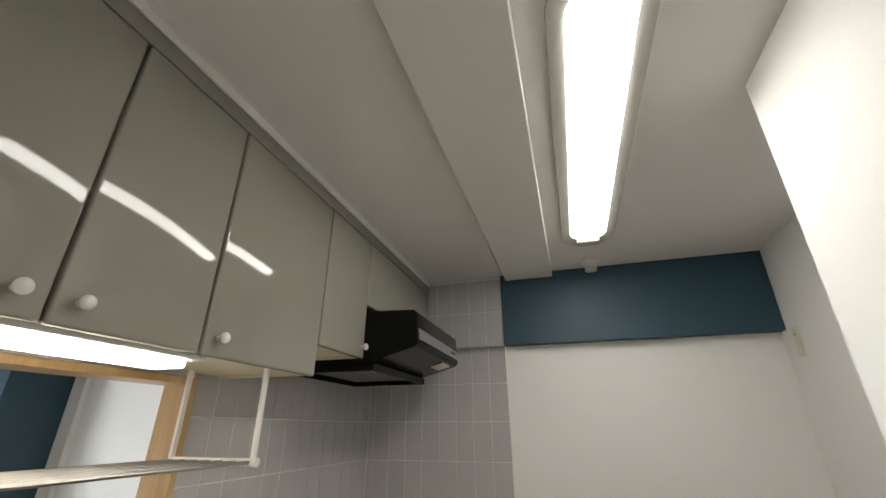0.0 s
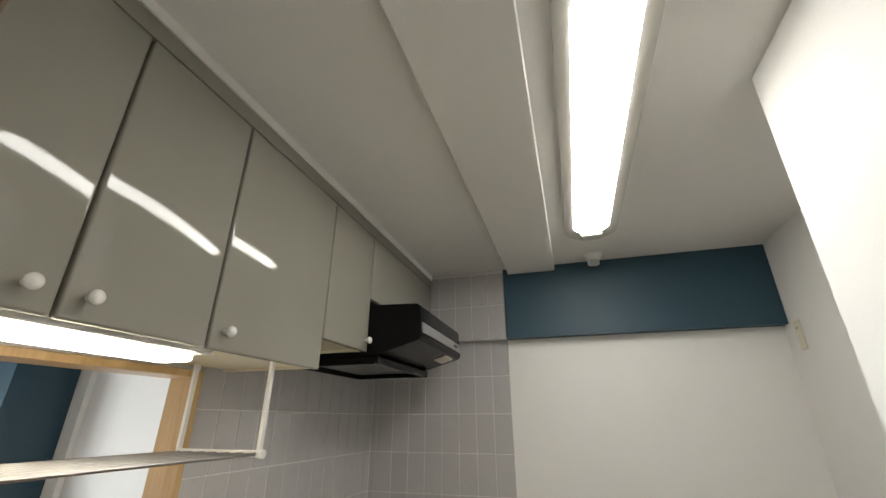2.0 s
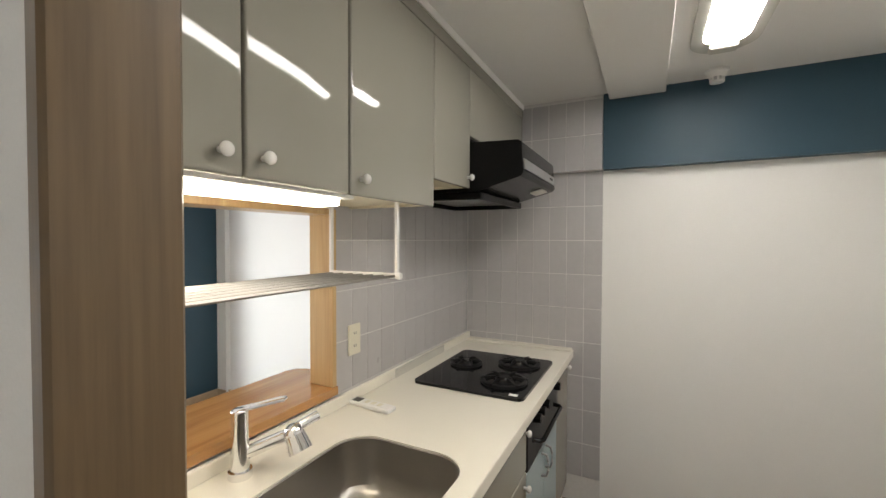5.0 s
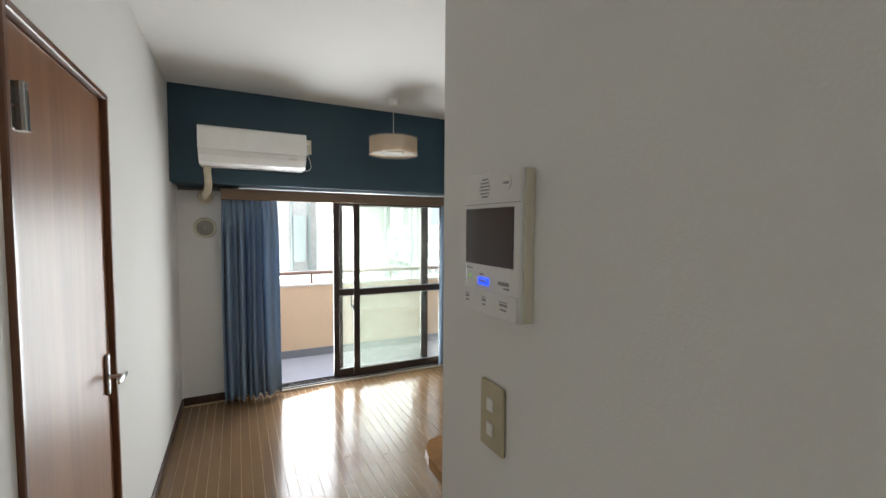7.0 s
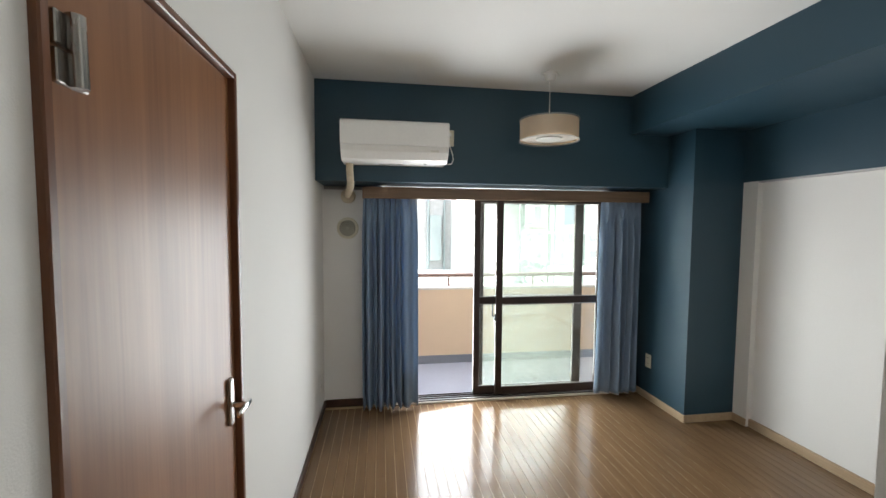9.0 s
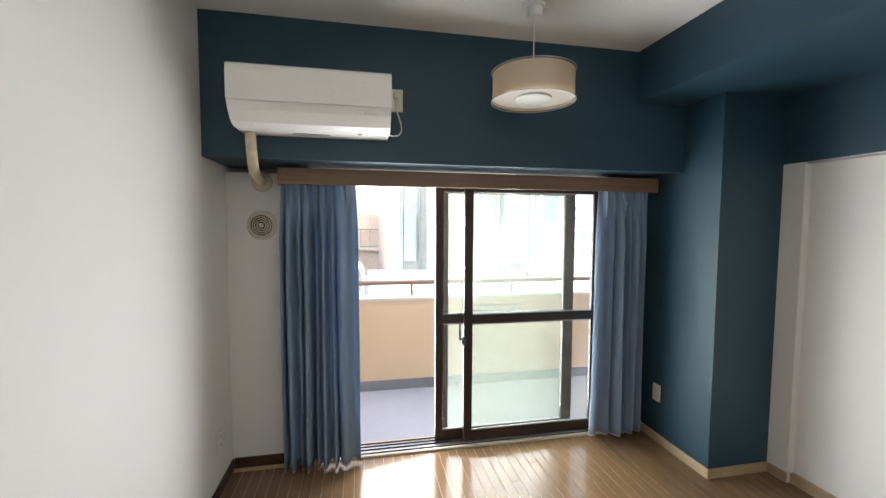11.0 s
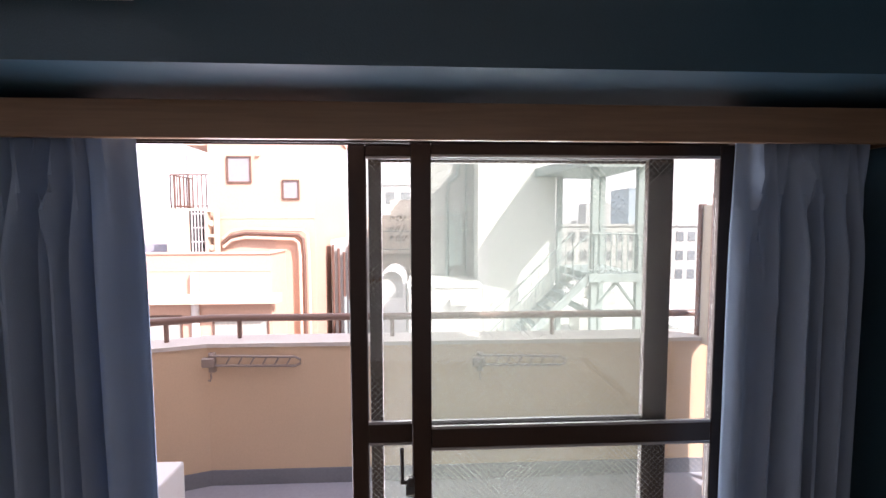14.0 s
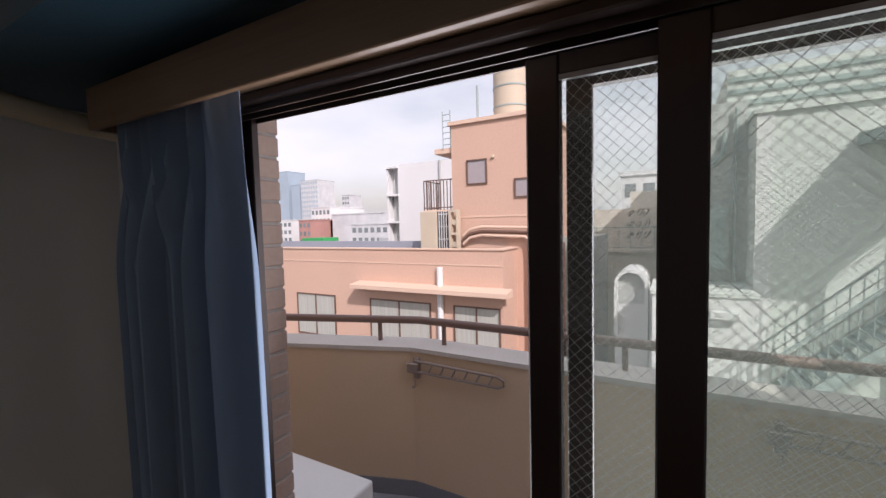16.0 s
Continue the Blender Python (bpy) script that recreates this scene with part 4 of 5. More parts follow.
part("center_knob", C((-4.2190, 0.365, 1.505), (-4.2000, 0.365, 1.505), 0.014, 18), M_PLATE, vent, "", True)

# ---- pendant lamp ----
pen = thing("pendant_lamp", "unlit cream drum pendant lamp with a clear rim", "lamp")
LX, LY = -3.50, 1.785
bm = bmesh.new()
cyl(bm, (LX, LY, CL - 0.012), (LX, LY, CL), 0.05, 24)
cyl(bm, (LX, LY, CL - 0.055), (LX, LY, CL - 0.012), 0.032, 24, 0.04)
part("ceiling_cup", bm, M_WHITEP, pen, "", True)
part("hook_bar", B(LX - 0.006, LY - 0.065, CL - 0.014, LX + 0.006, LY + 0.065, CL - 0.004, bev=0.002), M_WHITEP, pen)
part("cord", C((LX, LY, 2.235), (LX, LY, CL - 0.05), 0.003, 8), M_WHITEP, pen)


def ring(bm, r0, r1, z0, z1, n=48):
    a = [[bm.verts.new((LX + q * math.cos(2 * math.pi * k / n), LY + q * math.sin(2 * math.pi * k / n), z)) for k in range(n)] for q, z in ((r0, z0), (r1, z0), (r1, z1), (r0, z1))]
    for u, w in zip(a, a[1:] + a[:1]):
        for k in range(n):
            bm.faces.new((u[k], u[(k + 1) % n], w[(k + 1) % n], w[k]))
    return bm


part("shade", ring(bmesh.new(), 0.195, 0.1975, 2.128, 2.256), M_SHADE, pen, "cream cloth drum", True)
part("outer_film", ring(bmesh.new(), 0.201, 0.203, 2.122, 2.262), M_FILM, pen, "clear outer drum", True)
part("top_ring", ring(bmesh.new(), 0.200, 0.2045, 2.260, 2.263), M_GREYP, pen)
part("bottom_ring", ring(bmesh.new(), 0.200, 0.2045, 2.121, 2.124), M_GREYP, pen)
bm = bmesh.new()
cyl(bm, (LX, LY, 2.140), (LX, LY, 2.144), 0.1945, 48)
part("bottom_diffuser", bm, M_DISC, pen, "frosted white disc")
part("center_disc", C((LX, LY, 2.132), (LX, LY, 2.140), 0.085, 36, 0.09), M_LAMPRIM, pen, "", True)
part("spider", bx(bx(bmesh.new(), LX - 0.199, LY - 0.003, 2.245, LX + 0.199, LY + 0.003, 2.250), LX - 0.003, LY - 0.199, 2.2405, LX + 0.003, LY + 0.199, 2.2445), M_WHITEP, pen)

# ---- pelmet and curtains ----
pel = thing("curtain_pelmet", "brown wooden curtain box above the window", "pelmet")
part("front_board", B(-4.0550, 0.493, 1.740, -4.0400, 2.943, 1.832, bev=0.002), M_PELMET, pel)
part("top_board", B(-4.2315, 0.493, 1.8115, -4.0555, 2.943, 1.832), M_PELMET, pel)
part("end_board", B(-4.2315, 0.493, 1.740, -4.0555, 0.508, 1.811), M_PELMET, pel)
part("end_board", B(-4.2315, 2.928, 1.740, -4.0555, 2.943, 1.811), M_PELMET, pel)
for xx in (-4.0900, -4.1500):
    part("curtain_rail", B(xx - 0.008, 0.515, 1.793, xx + 0.008, 2.92, 1.811, bev=0.002), M_RAILAL, pel, "pale aluminium curtain rail")


def curtain(y0, y1, widths, z0, seed, label, flare, x0=-4.117):
    """A drawn curtain: pinch pleats at the top that open into uneven folds."""
    rnd = random.Random(seed)
    t = thing("curtain", label, "curtain", "pair of curtains")
    folds = len(widths)
    ph = [rnd.uniform(0, 6.28) for _ in range(4)]
    tot = sum(widths)
    edges = [sum(widths[:k]) / tot for k in range(folds + 1)]
    deep = [rnd.uniform(0.7, 1.15) * min(1.25, 0.55 + 0.5 * w) for w in widths]
    deep[-1 if flare > 0 else 0] *= 0.55
    lean = [rnd.uniform(-0.5, 0.5) for _ in widths]

    def fold(u):
        for k in range(folds):
            if u <= edges[k + 1] or k == folds - 1:
                return k, (u - edges[k]) / (edges[k + 1] - edges[k])

    def sheet(dx, zlo, zhi, nu, nz, scallop):
        bm = bmesh.new()
        g = []
        for j in range(nz + 1):
            z = zhi + (zlo - zhi) * j / nz
            w = min(1.0, max(0.0, (1.785 - z) / (1.785 - z0)))
            op = min(1.0, w / 0.22)
            op = op * op * (3 - 2 * op)
            row = []
            for i in range(nu + 1):
                u = i / nu
                k, f = fold(u)
                f2 = min(1.0, max(0.0, f + 0.12 * lean[k] * math.sin(math.pi * f) * (0.4 + w)))
                s = math.sin(2 * math.pi * f2)
                s = math.copysign(abs(s) ** 0.9, s)
                pinch = math.exp(-((f - 0.5) / 0.10) ** 2)
                x = x0 + dx + (1 - op) * 0.034 * pinch + op * 0.052 * deep[k] * s
                # slack cloth hanging aslant below the pleats
                for ua, ub, wb in ((0.08, 0.30, 0.30), (0.42, 0.56, 0.16), (0.62, 0.50, 0.22)):
                    if w < wb:
                        uc = ua + (ub - ua) * w / wb
                        x += 0.028 * math.exp(-((u - uc) / 0.026) ** 2) * math.sin(math.pi * w / wb)
                x += 0.005 * math.sin(2.2 * w + 9 * u + ph[2]) * w
                side = max(0.0, (u - 0.5) * flare) if flare > 0 else max(0.0, (0.5 - u) * -flare)
                y = y0 + (y1 - y0) * (0.04 * (1 - op) * (0.5 - u) + u) + (1 if flare > 0 else -1) * side * 2 * w ** 1.2
                y += 0.007 * math.sin(ph[1] + 3 * w + 11 * u) * w
                zz = z + (scallop * math.sin(2 * math.pi * f + ph[1]) if j == nz else 0)
                row.append(bm.verts.new((x, y, zz)))
            g.append(row)
        for j in range(nz):
            for i in range(nu):
                bm.faces.new((g[j][i], g[j][i + 1], g[j + 1][i + 1], g[j + 1][i]))
        return bm
    c = part("cloth", sheet(0, z0, 1.785, folds * 16, 40, 0.006), M_CURT, t, "", True)
    so = c.modifiers.new("thick", "SOLIDIFY")
    so.thickness = 0.002
    c2 = part("lining", sheet(-0.005, z0 - 0.014, z0 + 0.25, folds * 16, 6, 0.008), M_LINING, t, "white lining showing at the hem", True)
    so = c2.modifiers.new("thick", "SOLIDIFY")
    so.thickness = 0.001
    for k in range(folds):
        yy = y0 + (y1 - y0) * (edges[k] + edges[k + 1]) / 2
        part("hook", B(x0 - 0.003, yy - 0.002, 1.765, x0 + 0.003, yy + 0.002, 1.79), M_WHITEP, t)
    return t


curtain(0.488, 0.934, (0.5, 1.1, 0.45, 1.2, 0.5, 0.9, 0.55, 2.0), 0.036, 3, "slate blue pleated curtain drawn to the side of the window", 0.016)
curtain(2.530, 2.925, (1.5, 0.6, 1.2, 0.5, 1.0, 0.6), 0.045, 8, "slate blue pleated curtain beside the navy pillar", -0.015)

# ---- balcony window ----
wf = thing("window_1", "dark bronze aluminium sliding window standing half open", "window", kind="structure")
FX0, FX1 = -4.3170, -4.1670
OY0, OY1, OZ0, OZ1 = 0.64, 2.674, 0.0, 1.81
bm = bmesh.new()
bx(bm, FX0, OY0, OZ0, FX1 - 0.04, OY0 + 0.04, OZ1, bev=0.003)
for xx in (-4.2990, -4.2530, -4.2160):
    bx(bm, xx - 0.010, OY0 + 0.04, 0.02, xx + 0.010, OY0 + 0.082, OZ1 - 0.02, bev=0.002)
bx(bm, FX0, OY1 - 0.04, OZ0, FX1 - 0.04, OY1, OZ1, bev=0.003)
bx(bm, FX0, OY0 + 0.04, OZ1 - 0.02, FX1 - 0.04, OY1 - 0.04, OZ1, bev=0.003)
bx(bm, FX0, OY0 + 0.04, OZ0, FX1 - 0.04, OY1 - 0.04, 0.02, bev=0.002)
part("window_frame", bm, M_ALU, wf)
part("window_sill", B(-4.2065, OY0, 0.0, XW + 0.052, OY1, 0.014, bev=0.003), M_THRESH, wf, "pale threshold strip")
# pale plate added over the dark track, its tone imitating reflected daylight
part("track_gleam", B(-4.3060, OY0 + 0.083, 0.0202, -4.2080, OY1 - 0.041, 0.0222), M_RAILAL, wf, "pale plate on the track standing for reflected light")
bm = bmesh.new()
for xx in (-4.3070, -4.2720, -4.2340):
    bx(bm, xx - 0.002, OY0 + 0.04, 0.02, xx + 0.002, OY1 - 0.04, 0.03)
    bx(bm, xx - 0.002, OY0 + 0.04, OZ1 - 0.034, xx + 0.002, OY1 - 0.04, OZ1 - 0.02)
part("track", bm, M_ALU, wf)


def sash(x, y0, y1, wl, wr, glass=True):
    t = part("sash", bx(bx(bx(bx(bx(bmesh.new(), x - 0.014, y0, 0.03, x + 0.014, y0 + wl, 1.768, bev=0.003), x - 0.014, y1 - wr, 0.03, x + 0.014, y1, 1.768, bev=0.003),
        x - 0.013, y0 + wl, 0.03, x + 0.013, y1 - wr, 0.10, bev=0.002), x - 0.013, y0 + wl, 1.735, x + 0.013, y1 - wr, 1.768, bev=0.002), x - 0.013, y0 + wl, 0.843, x + 0.013, y1 - wr, 0.903, bev=0.002), M_ALU, wf, "dark bronze sliding sash")
    for za, zb in ((0.10, 0.843), (0.903, 1.735)):
        g = part("pane", B(x - 0.003, y0 + wl + 0.0005, za + 0.0005, x + 0.003, y1 - wr - 0.0005, zb - 0.0005), M_GLASS, t, "clear wired glass pane")
        g.visible_shadow = False
        # diagonal wires cast into the glass
        verts, faces = [], []
        w, h = y1 - wr - y0 - wl, zb - za
        st = 0.0195
        k = -int(h / st) - 1
        while k * st < w + h:
            for sg in (1, -1):
                c = k * st
                lo, hi = max(0.0, c if sg > 0 else c - h), min(w, c + h if sg > 0 else c)
                if hi - lo > 0.01:
                    p = []
                    for yy in (lo, hi):
                        zz = (yy - c) if sg > 0 else (c - yy)
                        p.append((y0 + wl + yy, za + min(h, max(0, zz))))
                    q = 0.0002
                    b = len(verts)
                    for (py, pz) in p:
                        verts += [(x + 0.0002 - q, py, pz), (x + 0.0002, py - q, pz + sg * q), (x + 0.0002 + q, py, pz), (x + 0.0002, py + q, pz - sg * q)]
                    faces += [(b + i, b + (i + 1) % 4, b + 4 + (i + 1) % 4, b + 4 + i) for i in range(4)]
            k += 1
        me = bpy.data.meshes.new("wire_mesh")
        me.from_pydata(verts, [], faces)
        me.materials.append(M_WIRE)
        wm = new("wire_mesh", me)
        wm.parent = t
        tagged(wm, "crossed wires inside the glass", kind="stuff")
    # bead along each pane
    bm = bmesh.new()
    for za, zb in ((0.10, 0.843), (0.903, 1.735)):
        bx(bm, x + 0.003, y0 + wl, za, x + 0.0128, y1 - wr, za + 0.008)
        bx(bm, x + 0.003, y0 + wl, zb - 0.008, x + 0.0128, y1 - wr, zb)
    part("bead", bm, M_GREYP, t, "grey glazing bead")
    return t


s_in = sash(-4.2340, 1.632, 2.633, 0.060, 0.059)
s_out = sash(-4.2720, 1.442, 2.453, 0.053, 0.080)
bm = bmesh.new()
bx(bm, -4.2240 + 0.002, 1.619, 0.70, -4.2020, 1.639, 0.76, bev=0.004, seg=2)
cyl(bm, (-4.2150, 1.613, 0.72), (-4.2150, 1.639, 0.72), 0.02, 16)
bx(bm, -4.2200, 1.595, 0.745, -4.2100, 1.607, 0.85, bev=0.003)
bx(bm, -4.2200, 1.595, 0.735, -4.2100, 1.627, 0.748, bev=0.003)
part("crescent_lock", bm, M_DARKP, s_in, "black crescent lock")
scr = part("insect_screen_frame", bx(bx(bx(bx(bmesh.new(), -4.3130, 1.498, 0.03, -4.2950, 1.538, 1.752, bev=0.002), -4.3130, 2.395, 0.03, -4.2950, 2.43, 1.752, bev=0.002), -4.3130, 1.538, 0.03, -4.2950, 2.395, 0.06), -4.3130, 1.538, 1.722, -4.2950, 2.395, 1.752), M_ALU, wf, "dark insect screen frame behind the sash")

part("net", B(-4.3045, 1.5385, 0.0605, -4.3035, 2.3945, 1.7215), M_NET, scr, "fine grey-green insect net")

# ---- balcony ----
ZB = -0.14
struct("balcony_floor", B(-6.3, -3.0, ZB - 0.2, XW - 0.086, 4.2, ZB), M_BFLOOR, "grey coated balcony floor", "floor")
PX = -5.585
ZP = 0.76
par = [(PX, 4.2), (PX - 0.02, 0.31), (-5.12, -1.2), (-4.55, -3.0)]
T = 0.19
outer = [(PX - T, 4.2), (PX - T - 0.02, 0.26), (-5.12 - T, -1.26), (-4.55 - T, -3.0)]
struct("parapet", prism(bmesh.new(), par + outer[::-1], ZB, ZP), M_BALC, "cream stuccoed balcony parapet with a bend", "parapet")
capi = [(p[0] + 0.010, p[1]) for p in par]
capo = [(p[0] - 0.012, p[1]) for p in outer]
struct("parapet_cap", prism(bmesh.new(), capi + capo[::-1], ZP, ZP + 0.024), M_CAP, "pale weathered cap of the parapet", "trim")
struct("parapet_skirting", prism(bmesh.new(), [(p[0] + 0.006, p[1]) for p in par] + [(p[0] - 0.01, p[1]) for p in par][::-1], ZB + 0.0005, ZB + 0.10), M_BBAND, "grey coated foot of the parapet", "baseboard")
hr = thing("handrail", "brown painted handrail on short posts", "handrail")
rp = [(PX - 0.12, 4.2), (PX - 0.14, 0.285), (-5.24, -1.23), (-4.67, -3.0)]
bm = bmesh.new()
tube(bm, [(*p, 0.918) for p in rp], 0.024, 14)
part("rail", bm, M_HRAIL, hr, "", True)
for yy in (3.6, 2.54, 1.46, 0.46, 0.04, -1.0, -2.1):
    (xa, ya), (xb, yb) = next((a, b) for a, b in zip(rp, rp[1:]) if b[1] <= yy <= a[1])
    xx = xa + (xb - xa) * (yy - ya) / (yb - ya)
    part("post", C((xx, yy, ZP + 0.0245), (xx, yy, 0.91), 0.014, 10), M_HRAIL, hr, "", True)


def drying_arm(y, flip, x, dz=0.0):
    t = thing("drying_bracket", "folded dull bronze laundry pole bracket on the parapet", "bracket", "laundry brackets")
    bm = bmesh.new()
    bx(bm, x - 0.004, y - 0.02, 0.605, x + 0.022, y + 0.02, 0.730, bev=0.004)
    bx(bm, x + 0.02, y - 0.05, 0.645, x + 0.05, y + 0.03, 0.705, bev=0.006)
    part("mount", bm, M_BRKT, t)
    bm = bmesh.new()
    s = flip
    tube(bm, [(x + 0.035, y, 0.717), (x + 0.035, y + s * 0.52, 0.702), (x + 0.035, y + s * 0.55, 0.685), (x + 0.035, y + s * 0.55, 0.660), (x + 0.035, y + s * 0.52, 0.645), (x + 0.035, y, 0.655)], 0.008, 8)
    part("arm_loop", bm, M_BRKT, t, "", True)
    for k in range(6):
        yy = y + s * (0.09 + 0.075 * k)
        part("crossbar", C((x + 0.035, yy, 0.651), (x + 0.035, yy + s * 0.03, 0.705), 0.005, 6), M_BRKT, t)
    bm = bmesh.new()
    tube(bm, [(x + 0.03, y, 0.605), (x + 0.03, y, 0.575), (x + 0.045, y, 0.560), (x + 0.06, y, 0.570)], 0.005, 8)
    part("hook", bm, M_BRKT, t, "", True)
    t.location.z = dz


drying_arm(0.345, 1, PX - 0.018)
drying_arm(2.03, 1, PX - 0.008, -0.02)
# partition to the next balcony
pt = thing("balcony_partition", "cream partition board in a brown frame", "partition")
bm = bmesh.new()
for xx in (-5.63, -5.50, -4.70):
    bx(bm, xx - 0.016, 3.49, ZB, xx + 0.016, 3.53, 1.72 if xx > -5.6 else 1.66, bev=0.003)
for zz in (ZB + 0.12, 0.70, 1.70):
    bx(bm, -5.484, 3.492, zz - 0.016, -4.716, 3.528, zz + 0.016, bev=0.003)
part("frame", bm, M_HRAIL, pt)
part("board", B(-5.483, 3.505, 0.717, -4.717, 3.513, 1.683), M_FROST, pt)
part("board", B(-5.483, 3.505, ZB + 0.14, -4.717, 3.513, 0.683), M_FROST, pt)
part("board", B(-5.613, 3.505, 0.74, -5.517, 3.513, 1.65), M_FROST, pt)
# outside piers faced in brick
for nm, a, b in (("pier_south", -0.4, 0.630), ("pier_north", 2.716, 3.44)):
    p = struct(nm, B(XW - 0.205, a, ZB, XW - 0.0855, b, 2.45), M_MORTAR, "brick-faced outside pier beside the window", "wall")
    me = mesh_of("brick", bx(bmesh.new(), -0.058, -0.006, -0.028, 0.058, 0.006, 0.028, bev=0.003), M_BRICK)
    me2 = mesh_of("brick", bx(bmesh.new(), -0.006, -0.11, -0.028, 0.006, 0.11, 0.028, bev=0.003), M_BRICK)
    ye = b - 0.002 if nm == "pier_south" else a + 0.002
    z = ZB + 0.03
    while z < 2.4:
        o = new("brick", me)
        o.location = (XW - 0.147, ye, z)
        o.parent = p
        yy = (b - 0.11) if nm == "pier_south" else (a + 0.11)
        for k in range(2):
            o = new("brick", me2)
            o.location = (XW - 0.208, yy + (-0.23 * k if nm == "pier_south" else 0.23 * k), z)
            o.parent = p
        z += 0.064
struct("wall_outer", B(XW - 0.17, -3.0, ZB, XW - 0.086, -0.4, 2.45), M_BALC, "cream outside wall", "wall")
struct("wall_outer_north", B(XW - 0.30, 3.54, ZB, XW - 0.086, 4.2, 2.45), M_BALC, "cream outside wall", "wall")
# outdoor unit
ou = thing("outdoor_unit", "white air conditioner outdoor unit on the balcony", "air conditioner")
part("casing", B(-4.93, -0.11, ZB + 0.06, -4.67, 0.54, 0.42, bev=0.012, seg=2), M_WHITEP, ou)
bm = bmesh.new()
for k in range(9):
    bx(bm, -4.938, -0.02, ZB + 0.10 + k * 0.05, -4.931, 0.40, ZB + 0.106 + k * 0.05)
part("grille", bm, M_GREYP, ou)
for yy in (0.06, 0.50):
    part("foot", B(-4.95, yy - 0.03, ZB, -4.65, yy + 0.03, ZB + 0.059, bev=0.004), M_GREYP, ou)

# ---- outside ----
ZG = -13.0
tagged(part("ground", B(-900, -900, ZG - 1, 300, 900, ZG), M_GROUND), "grey city ground far below the balcony", "ground", kind="structure")
struct("own_building", B(XW - 0.086, -3.0, ZG, 1.6, 4.2, ZB - 0.21), M_BALC, "lower storeys of the building itself", "building")


def window_unit(parent, x, y0, y1, z0, z1, pane=None, split=1, frame=None, depth=0.06):
    """A window set in a wall that faces +x."""
    bm = bmesh.new()
    t = 0.05
    bx(bm, x - 0.02, y0, z0, x + depth, y0 + t, z1)
    bx(bm, x - 0.02, y1 - t, z0, x + depth, y1, z1)
    bx(bm, x - 0.02, y0 + t, z0, x + depth, y1 - t, z0 + t)
    bx(bm, x - 0.02, y0 + t, z1 - t, x + depth, y1 - t, z1)
    for k in range(1, split):
        ym = y0 + (y1 - y0) * k / split
        bx(bm, x - 0.02, ym - 0.03, z0 + t, x + depth - 0.01, ym + 0.03, z1 - t)
    w = part("window", bm, frame or M_BROWNF, parent)
    part("pane", B(x - 0.01, y0 + t, z0 + t, x + 0.02, y1 - t, z1 - t), pane or M_WINP, w)
    return w


def railing(parent, pts, z, h, step, r=0.02, mat=None, name="railing"):
    bm = bmesh.new()
    for a, b in zip(pts, pts[1:]):
        a, b = Vector((*a, z)), Vector((*b, z))
        n = max(1, int((b - a).length / step))
        for k in range(n + 1):
            p = a.lerp(b, k / n)
            bx(bm, p.x - r * 0.6, p.y - r * 0.6, p.z, p.x + r * 0.6, p.y + r * 0.6, p.z + h)
        cyl(bm, a + Vector((0, 0, h)), b + Vector((0, 0, h)), r, 8)
        cyl(bm, a + Vector((0, 0, 0.1)), b + Vector((0, 0, 0.1)), r * 0.8, 6)
    return part(name, bm, mat or M_BROWNF, parent)


# salmon low building with a flat roof
sb = thing("salmon_building", "salmon stuccoed low building with a flat roof", "building")
part("wall", B(-26, -24, ZG, -17, -3.45, 0.05), M_SALMON, sb)
bm = bmesh.new()
bx(bm, -17.25, -24, 0.05, -17, -3.45, 0.55)
bx(bm, -26, -3.7, 0.05, -17.25, -3.45, 0.55)
part("roof_parapet", bm, M_SALMON, sb)
part("parapet_cap", bx(bx(bmesh.new(), -17.3, -24, 0.55, -16.95, -3.4, 0.60), -26, -3.75, 0.55, -17.3, -3.4, 0.60), M_SALMON2, sb)
part("string_course", B(-17, -24, -0.02, -16.98, -3.45, 0.02), M_SALMON2, sb)
part("roof_sheet", B(-26, -24, 0.06, -17.3, -3.75, 0.10), M_ROOFG, sb)
part("roof_upstand", B(-20.2, -24, 0.10, -20.0, -6.4, 0.75), M_ROOFG, sb, "grey metal roof upstand")
bm = bmesh.new()
prism(bm, [(-17.0, -0.78), (-16.35, -0.86), (-16.35, -1.02), (-17.0, -1.06)], -9.9, -3.1, axis=1)
part("canopy", bm, M_SALMON2, sb, "pale canopy over the windows")
for y0, y1 in ((-13.7, -11.3), (-9.35, -6.4), (-5.4, -3.55)):
    window_unit(sb, -17, y0, y1, -3.4, -1.5, split=2)
for y0 in (-18, -22):
    window_unit(sb, -17, y0, y0 + 2.2, -3.4, -1.5, split=2)
for zf in (-6.4, -9.4):
    for y0 in (-21, -17, -13.7, -9.3, -5.6):
        window_unit(sb, -17, y0, y0 + 2.1, zf, zf + 1.8, split=2)
part("drain_pipe", C((-16.9, -5.92, ZG), (-16.9, -5.92, -0.10), 0.12, 12), M_WHITEB, sb, "white drain pipe", True)
# salmon tower behind it
st = thing("salmon_tower", "tall salmon stair tower with small windows", "building")
part("wall", B(-25, -6.15, ZG, -18.5, -2.35, 5.45), M_SALMON, st)
part("roof_cap", B(-25.1, -6.25, 5.45, -18.4, -2.25, 5.60), M_SALMON2, st)
part("string_course", B(-18.5, -6.15, 1.75, -18.48, -2.35, 1.80), M_SALMON2, st)
window_unit(st, -18.5, -5.47, -4.60, 3.05, 4.02, M_PINKW, frame=M_BROWNF)
window_unit(st, -18.5, -3.50, -2.88, 2.45, 3.17, M_PINKW, frame=M_BROWNF)
part("vent_cap", B(-18.5, -4.40, 4.0, -18.40, -4.28, 4.12, bev=0.02), M_TAN, st)
part("balcony_slab", B(-20.3, -7.7, 1.98, -18.7, -6.15, 2.12), M_SALMON2, st)
